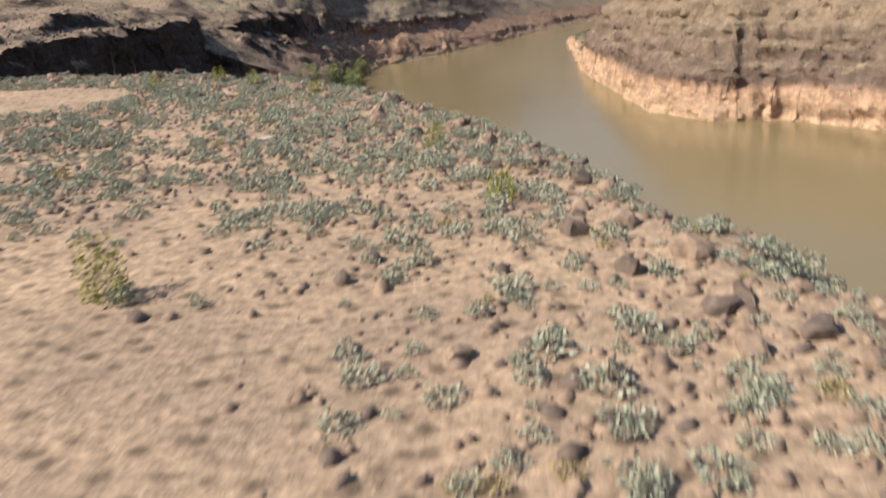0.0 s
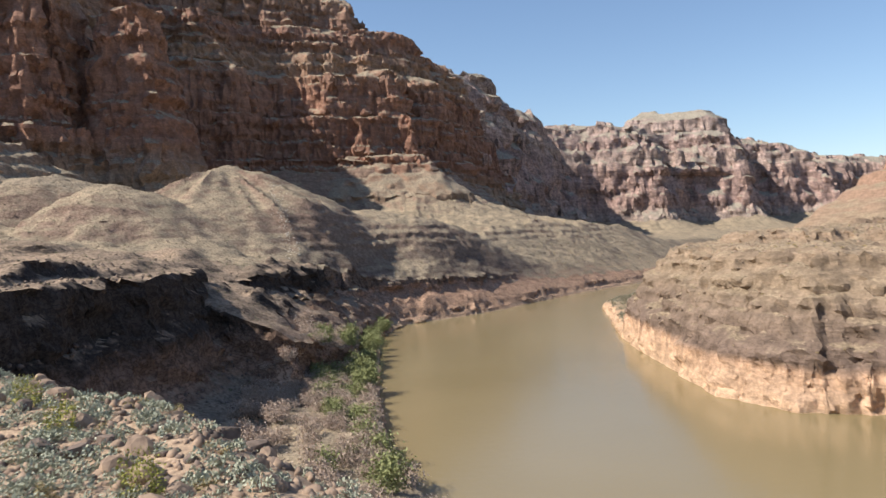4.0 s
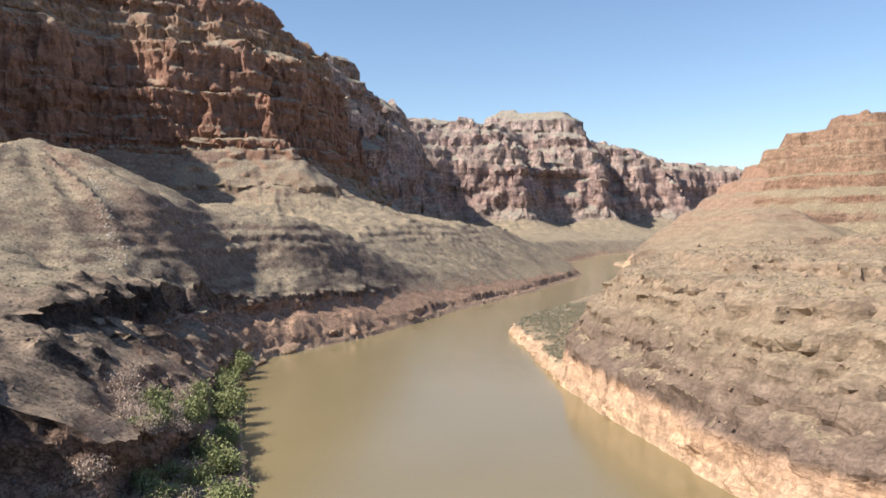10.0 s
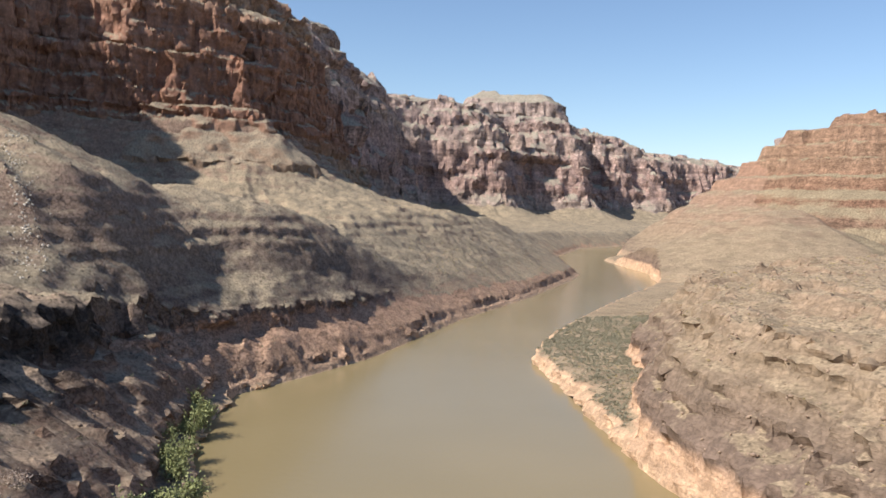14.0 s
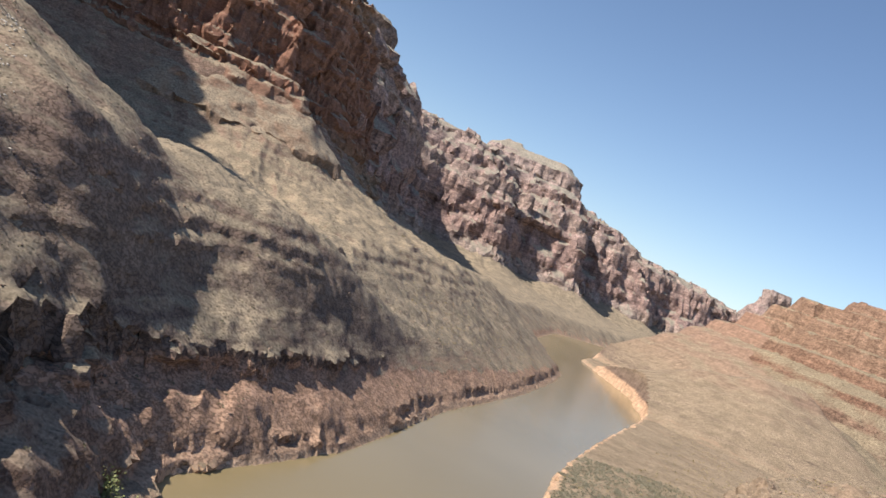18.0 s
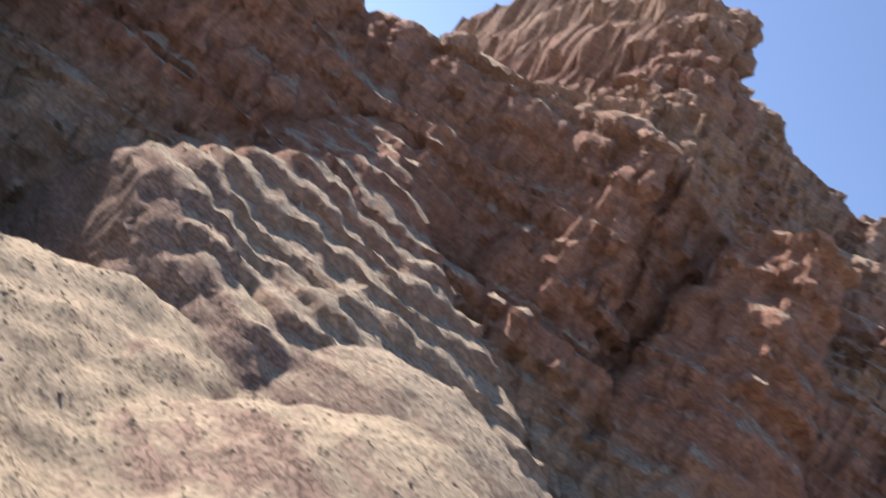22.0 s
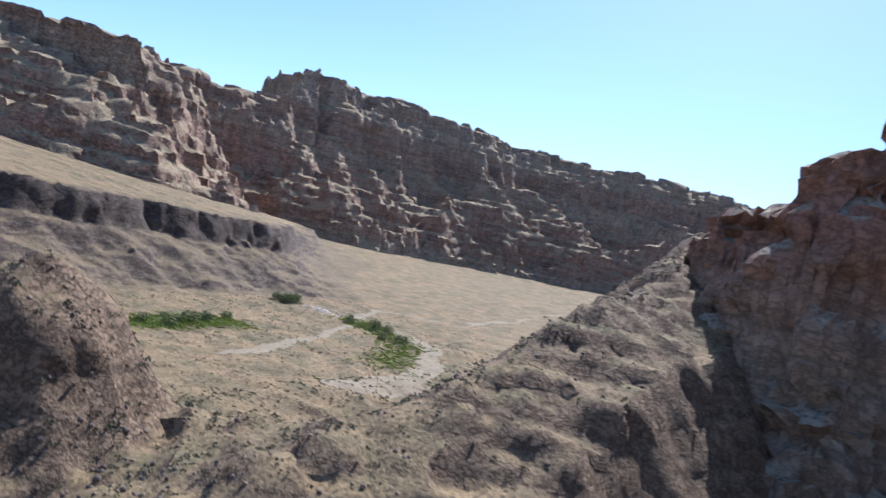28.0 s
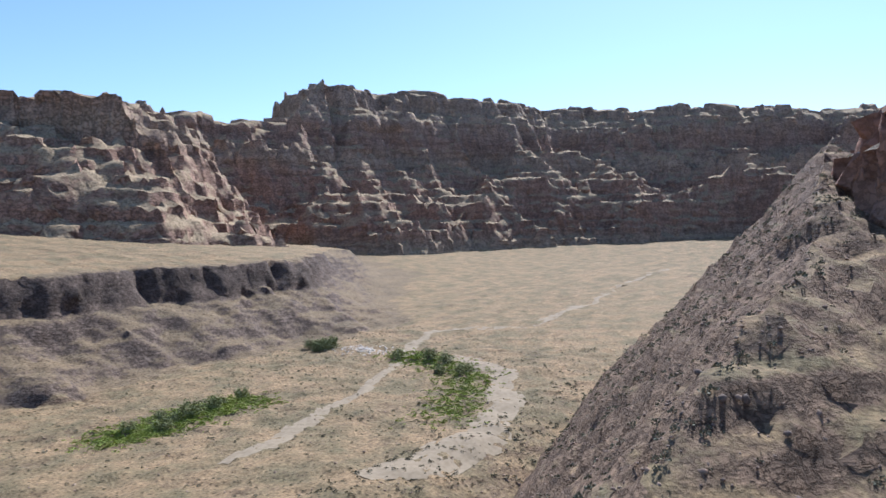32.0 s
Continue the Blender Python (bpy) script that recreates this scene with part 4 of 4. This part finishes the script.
_rocks = [rock_mesh(k, M_STONE if k % 3 else M_DARKSTONE) for k in range(6)]
_x, _y, _z = scatter_bench(170, 2)
_edge = poly_sd(_x, _y, BENCH)
for _k, (x, y, z, e) in enumerate(zip(_x, _y, _z, _edge)):
    s_ = random.uniform(0.22, 0.5) * (1.9 if e > -6 and random.random() < 0.55 else 1.0)
    b = new("boulder", _rocks[_k % 6])
    b.matrix_basis = pose(x, y, z + s_ * 0.18, random.uniform(-15, 15), random.uniform(-15, 15), random.uniform(0, 360)) @ Matrix.Diagonal((s_ * 1.2, s_, s_ * 0.75, 1))
    tagged(b, "angular brown boulder half sunk in the bench soil" if _k % 6 % 3 else "dark desert-varnished boulder on the bench", "boulder", "boulders on the bench")


# larger blocks along the broken rim of the bench
_x, _y, _z = scatter_bench(2400, 8)
_rim = np.abs(poly_sd(_x, _y, BENCH) - 1.0) < 4.5
for _k, (x, y, z) in enumerate(zip(_x[_rim][:95], _y[_rim][:95], _z[_rim][:95])):
    s_ = random.uniform(0.35, 0.85)
    b = new("boulder", _rocks[_k % 6])
    b.matrix_basis = pose(x, y, z + s_ * 0.2, random.uniform(-20, 20), random.uniform(-20, 20), random.uniform(0, 360)) @ Matrix.Diagonal((s_ * 1.1, s_ * 0.9, s_ * 0.9, 1))
    tagged(b, "large angular brown block on the rim of the bench" if _k % 6 % 3 else "large dark varnished block on the rim of the bench", "boulder", "boulders on the bench")


def swarm(name, templates, x, y, z, lo, hi, mat, label, category, flat=1.0, seed=0):
    """Many small pieces in one mesh: uncountable stuff."""
    r = np.random.default_rng(seed)
    cos, fas, off = [], [], 0
    pick = r.integers(0, len(templates), len(x))
    for k, (tc, tf) in enumerate(templates):
        sel = np.nonzero(pick == k)[0]
        n = len(sel)
        if n == 0:
            continue
        sc = r.uniform(lo, hi, (n, 1)) * (0.6 + 0.4 * r.random((n, 1)))
        th = r.uniform(0, 2 * np.pi, n)
        c, sn = np.cos(th)[:, None], np.sin(th)[:, None]
        px = (tc[None, :, 0] * c - tc[None, :, 1] * sn) * sc + x[sel, None]
        py = (tc[None, :, 0] * sn + tc[None, :, 1] * c) * sc + y[sel, None]
        pz = tc[None, :, 2] * sc * flat + z[sel, None]
        cos.append(np.stack([px, py, pz], -1).reshape(-1, 3))
        fas.append((tf[None] + (np.arange(n) * len(tc))[:, None, None] + off).reshape(-1, tf.shape[1]))
        off += n * len(tc)
    ob = new(name, raw_mesh(name, np.vstack(cos), np.vstack(fas), mat))
    return tagged(ob, label, category, kind="stuff")


def rock_template(seed):
    bm = bmesh.new()
    bmesh.ops.create_icosphere(bm, subdivisions=1, radius=1.0)
    r = random.Random(seed)
    for v in bm.verts:
        v.co = Vector((v.co.x * r.uniform(0.75, 1.3), v.co.y * r.uniform(0.75, 1.2), v.co.z * r.uniform(0.6, 0.95)))
    for _ in range(6):
        nrm, d = Vector((r.uniform(-1, 1), r.uniform(-1, 1), r.uniform(-0.5, 1))).normalized(), r.uniform(0.35, 0.62)
        for v in bm.verts:
            v.co -= nrm * max(0.0, v.co.dot(nrm) - d)
    bm.verts.ensure_lookup_table()
    out = np.array([v.co[:] for v in bm.verts]), np.array([[v.index for v in f.verts] for f in bm.faces])
    bm.free()
    return out


ROCK_T = [rock_template(k) for k in range(6)]
TUFT_T = [leaf_cloud(dome(170, 0.6, 0.5, 50 + k), 0.075, 0.7, 50 + k) for k in range(4)]
FAR_T = [leaf_cloud(dome(26, 0.7, 0.6, 60 + k), 0.21, 0.8, 60 + k) for k in range(5)]

x, y, z = scatter_bench(4200, 3)
swarm("scrub", TUFT_T, x, y, z, 0.4, 1.35, M_SAGE, "many small grey-green shrubs on the bench", "scrub", seed=1)
x, y, z = scatter_bench(350, 4)
swarm("dry_grass", TUFT_T, x, y, z, 0.4, 0.9, M_DRY, "dry straw tufts between the shrubs", "dry grass", seed=2)
x, y, z = scatter_bench(15000, 5)
swarm("rubble", ROCK_T, x, y, z, 0.12, 0.55, M_STONE, "loose brown stones scattered over the bench", "rubble", seed=3)
x, y, z = scatter_bench(1800, 6)
swarm("dark_rubble", ROCK_T, x, y, z, 0.12, 0.65, M_DARKSTONE, "dark varnished stones on the bench", "rubble", seed=4)


def scatter_area(n, seed, box, smin=0.0, smax=0.6, scale=25, bias=0.5, zmin=5.0):
    r = np.random.default_rng(seed)
    x, y = r.uniform(box[0], box[1], n), r.uniform(box[2], box[3], n)
    z, sl = slope_at(x, y)
    ok = (sl >= smin) & (sl <= smax) & (z > zmin) & (r.uniform(0, 1, n) < bias + 0.9 * fbm(x / scale, y / scale, 2, seed))
    ok &= ~((x > -90) & (x < 40) & (y < 125))
    return x[ok], y[ok], z[ok]


for _k, (box, n) in enumerate((((-420, 20, 120, 620), 9000), ((-300, 330, 620, 1250), 7000), ((80, 420, 230, 1100), 9000), ((-720, -230, 40, 420), 8000))):
    x, y, z = scatter_area(int(n * 1.3), 40 + _k, box, 0, 0.8)
    swarm("slope_scrub", FAR_T, x, y, z - 0.05, 0.45, 1.1, M_DULL if _k != 2 else M_DRY, "dull olive desert scrub dotted over the slopes" if _k != 2 else "straw-coloured scrub dotted over the far bank", "scrub", seed=10 + _k)
    x, y, z = scatter_area(int(n * (3.2 if _k == 2 else 1.1)), 60 + _k, box, 0.12 if _k == 2 else 0.25, 3.0, 18, 0.6, 1.0)
    swarm("slope_rubble", ROCK_T, x, y, z - 0.1, 0.25, 0.8 if _k == 3 else 1.05, M_DARKSTONE if _k == 0 else M_STONE, "broken rock lying on steep slopes and ledges", "rubble", seed=20 + _k)


x, y, z = scatter_area(26000, 84, (92, 260, 480, 760), 0, 0.35, 14, 0.6, 4.0)
_low = z < 11
swarm("bar_scrub", FAR_T, x[_low], y[_low], z[_low] - 0.05, 0.6, 1.7, M_BAR, "grey-green scrub covering the low river bar", "scrub", seed=34)
x, y, z = scatter_area(9000, 81, (-600, -270, 225, 350), 0.1, 2.5, 14, 0.65)
swarm("ridge_rubble", ROCK_T, x, y, z - 0.08, 0.2, 0.65, M_STONE, "broken brown rock strewn down the ridge", "rubble", 0.75, 31)
x, y, z = scatter_area(5000, 82, (-620, -270, 215, 345), 0.0, 2.0, 14, 0.6)
swarm("ridge_scrub", FAR_T, x, y, z - 0.05, 0.6, 1.5, M_DULL, "dull olive bushes dotted over the ridge", "scrub", seed=32)
x, y, z = scatter_area(7000, 83, (-330, -60, 130, 330), 0.1, 2.5, 14, 0.65)
swarm("ravine_rubble", ROCK_T, x, y, z, 0.3, 1.3, M_DARKSTONE, "dark rubble under the dark cliff", "rubble", seed=33)


# ---- trees along the water ----
def make_tree(seed, leaf, label, high, wide, n, size, group, name="tamarisk_tree"):
    root = new(name)
    r = random.Random(seed)
    paths, tips = [], []
    for k in range(5):
        t, lean = r.uniform(0, 6.28), r.uniform(0.15, 0.55) * wide
        h = high * r.uniform(0.55, 0.85)
        p = [(0.1 * math.cos(t), 0.1 * math.sin(t), -0.2, 0.10), (0.35 * lean * math.cos(t), 0.35 * lean * math.sin(t), h * 0.45, 0.065), (lean * math.cos(t), lean * math.sin(t), h, 0.02)]
        paths.append(p)
        tips.append(p[2][:3])
        for j in range(3):
            u = t + r.uniform(-1.2, 1.2)
            q = (p[1][0] + 0.5 * wide * math.cos(u), p[1][1] + 0.5 * wide * math.sin(u), h * r.uniform(0.55, 0.95))
            paths.append([(*p[1][:3], 0.04), ((p[1][0] + q[0]) / 2, (p[1][1] + q[1]) / 2, (p[1][2] + q[2]) / 2 + 0.2, 0.025), (*q, 0.008)])
            tips.append(q)
    part("trunk", rods(paths, "trunk", M_WOOD), root, "several leaning grey-brown stems")
    g = np.random.default_rng(seed)
    cl = np.array(tips)[g.integers(0, len(tips), n)] + g.normal(size=(n, 3)) * (0.30 * wide, 0.30 * wide, 0.17 * high)
    low = g.random(n) < 0.35
    cl[low, 2] *= g.uniform(0.25, 0.8, low.sum())
    cl[:, 2] = np.clip(cl[:, 2], 0.15, None)
    co, fa = leaf_cloud(cl, size, 0.55, seed)
    part("crown", raw_mesh("crown", co, fa, leaf), root)
    return tagged(root, label, "tree", group)


def plant(sources, spots, lo, hi, seed):
    r = random.Random(seed)
    for k, (x, y) in enumerate(spots):
        sc = r.uniform(lo, hi)
        m = pose(x, y, float(put_on(x, y)[0]) - 0.05, 0, 0, r.uniform(0, 360)) @ Matrix.Diagonal((sc, sc, sc * r.uniform(0.85, 1.15), 1))
        src = sources[k % len(sources)]
        (src if k < len(sources) else copy_thing(src, m)).matrix_basis = m


def along_shore(n, seed, y0, y1, d0, d1):
    r = random.Random(seed)
    pts = [p for p in SHORE_L if y0 - 130 <= p[1] <= y1 + 130]
    ys = [p[1] for p in pts]
    out = []
    for _ in range(n):
        y = r.uniform(y0, y1)
        out.append((float(np.interp(y, ys, [p[0] for p in pts])) - r.uniform(d0, d1), y))
    return out


_green = [make_tree(k, M_GREEN, "bushy green tamarisk tree at the water's edge", 5.0, 3.6, 900, 0.30, "trees along the river") for k in range(3)]
_bare = [make_tree(10 + k, M_BARE, "leafless pinkish-grey tamarisk thicket by the river", 4.0, 3.4, 800, 0.22, "bare thickets along the river") for k in range(3)]
plant(_green, along_shore(46, 3, 300, 410, 3, 24) + along_shore(22, 5, 400, 540, 1, 7) + along_shore(12, 4, 205, 300, 4, 18), 0.8, 1.4, 1)
plant(_bare, along_shore(150, 6, 175, 330, 2, 44) + along_shore(40, 7, 330, 420, 10, 32) + along_shore(30, 8, 125, 185, 1, 12), 0.7, 1.3, 2)

# ---- green spring and pale bank in the side valley ----
_spring = [make_tree(40 + k, M_GREEN, "dark green tree beside the spring", 5.5, 4.0, 600, 0.42, "trees at the spring", "spring_tree") for k in range(2)]
_r = random.Random(9)
plant(_spring, [(-478 - 6.5 * k + _r.uniform(-5, 5), 114 + _r.uniform(-7, 5)) for k in range(9)] + [(-629 + _r.uniform(-9, 9), 56 + _r.uniform(-7, 7)) for k in range(9)]
      + [(-632 + 4 * k + _r.uniform(-6, 6), 122 + 12 * k + _r.uniform(-6, 6)) for k in range(5)], 0.6, 1.2, 3)
M_GRASS = plain_mat("spring_green_grass", (0.22, 0.27, 0.05), (0.38, 0.41, 0.10), leaf=True)
_g = np.random.default_rng(11)
_u = _g.uniform(0, 1, 2600)
_v = _g.uniform(0, 1, 2200)
_gx = np.r_[-465 - 72 * _u + _g.normal(0, 4, 2600), np.interp(_v, [0, 0.35, 0.6, 1], [-640, -632, -616, -545]) + _g.normal(0, 7, 2200)]
_gy = np.r_[114 + _g.normal(0, 7, 2600), np.interp(_v, [0, 0.35, 0.6, 1], [112, 128, 170, 204]) + _g.normal(0, 7, 2200)]
swarm("spring_grass", FAR_T, _gx, _gy, put_on(_gx, _gy), 0.6, 2.0, M_GRASS, "bright green growth round the spring", "grass", 0.7, 12)
_px, _py = _g.normal(-640, 6, 420), _g.normal(84, 9, 420)
swarm("pale_rocks", ROCK_T, _px, _py, put_on(_px, _py) - 0.2, 0.5, 1.7, M_PALE, "pale travertine rocks beside the spring", "rocks", 0.7, 13)
_t = _g.uniform(0, 1, 260)
_px, _py = -133 + 32 * _t + _g.normal(0, 3, 260), 628 - 90 * _t + _g.normal(0, 4, 260)
swarm("pale_stream_stones", ROCK_T, _px, _py, put_on(_px, _py), 0.3, 1.1, M_PALE, "whitish stones down a dry streambed", "rocks", 0.7, 14)


def ribbon(name, pts, wide, mat, label, category, lift=0.25):
    """A strip that lies on the land."""
    p = np.asarray(pts, float)
    run = np.r_[0, np.cumsum(np.hypot(*np.diff(p, axis=0).T))]
    t = np.arange(0, run[-1], 4.0)
    cx, cy = np.interp(t, run, p[:, 0]), np.interp(t, run, p[:, 1])
    cx, cy = cx + 5 * fbm(t / 30, t * 0, 2, 91), cy + 5 * fbm(t / 30, t * 0 + 9, 2, 92)
    tx, ty = np.gradient(cx), np.gradient(cy)
    ln = np.hypot(tx, ty)
    w = wide * (0.7 + 0.5 * fbm(t / 22, t * 0, 2, 93))
    k = np.linspace(-1, 1, 7)[:, None]
    X, Y = cx - ty / ln * w * k, cy + tx / ln * w * k
    Z = put_on(X.ravel(), Y.ravel()).reshape(X.shape) + lift * (1 - 0.9 * k * k)
    ob = new(name, grid_mesh(name, X, Y, Z))
    ob.data.materials.append(mat)
    return tagged(ob, label, category, kind="structure")


ribbon("dry_wash", [(-470, 175), (-560, 150), (-640, 110), (-706, 77), (-759, 120), (-900, 100), (-1050, 65), (-1200, 50)], 5, M_SAND, "pale sandy dry wash winding down the valley", "wash")
ribbon("dry_wash_branch", [(-482, 222), (-539, 228), (-575, 214), (-625, 178), (-650, 130)], 11, M_SAND, "pale gravel bar of the dry wash", "wash")


# ---- small things on the bench ----
def make_board(x, y, turn):
    bm = bmesh.new()
    bmesh.ops.create_cube(bm, size=1.0)
    for v in bm.verts:
        v.co = Vector((v.co.x * 1.5, v.co.y * 0.8, v.co.z * 0.06))
    bmesh.ops.bevel(bm, geom=bm.edges[:], offset=0.012, segments=2, affect="EDGES")
    me = bpy.data.meshes.new("board")
    bm.to_mesh(me)
    bm.free()
    me.materials.append(M_PALE)
    ob = new("board", me)
    ob.matrix_basis = pose(x, y, float(put_on(x, y)[0]) + 0.12, 6, 4, turn)
    return tagged(ob, "pale flat slab lying on the stony bench", "slab")


def make_stalk(x, y, high, seed):
    r = random.Random(seed)
    p = [(0.05 * k * r.uniform(-1, 1), 0.05 * k * r.uniform(-1, 1), high * k / 4 - 0.1, 0.045 * (1 - 0.17 * k)) for k in range(5)]
    ob = new("stalk", rods([p], "stalk", M_WOOD, 6))
    ob.matrix_basis = pose(x, y, float(put_on(x, y)[0]))
    return tagged(ob, "upright dry dark stalk standing in the scrub", "stalk", "dry stalks on the bench")


make_board(-12, 55, 25)
for _k, (x, y, h) in enumerate(((-15, 70, 1.8), (-44, 101, 3.0), (-39, 100, 2.6), (-36, 99, 2.2))):
    make_stalk(x, y, h, _k)
for _k, (x, y) in enumerate(((-24, 92), (-11, 76), (3, 36), (-19, 86))):
    _m = pose(x, y, float(put_on(x, y)[0]) - 0.03, 0, 0, 50 * _k) @ Matrix.Diagonal((0.9, 0.9, 0.75, 1))
    copy_thing(_lime, _m).matrix_basis = _m
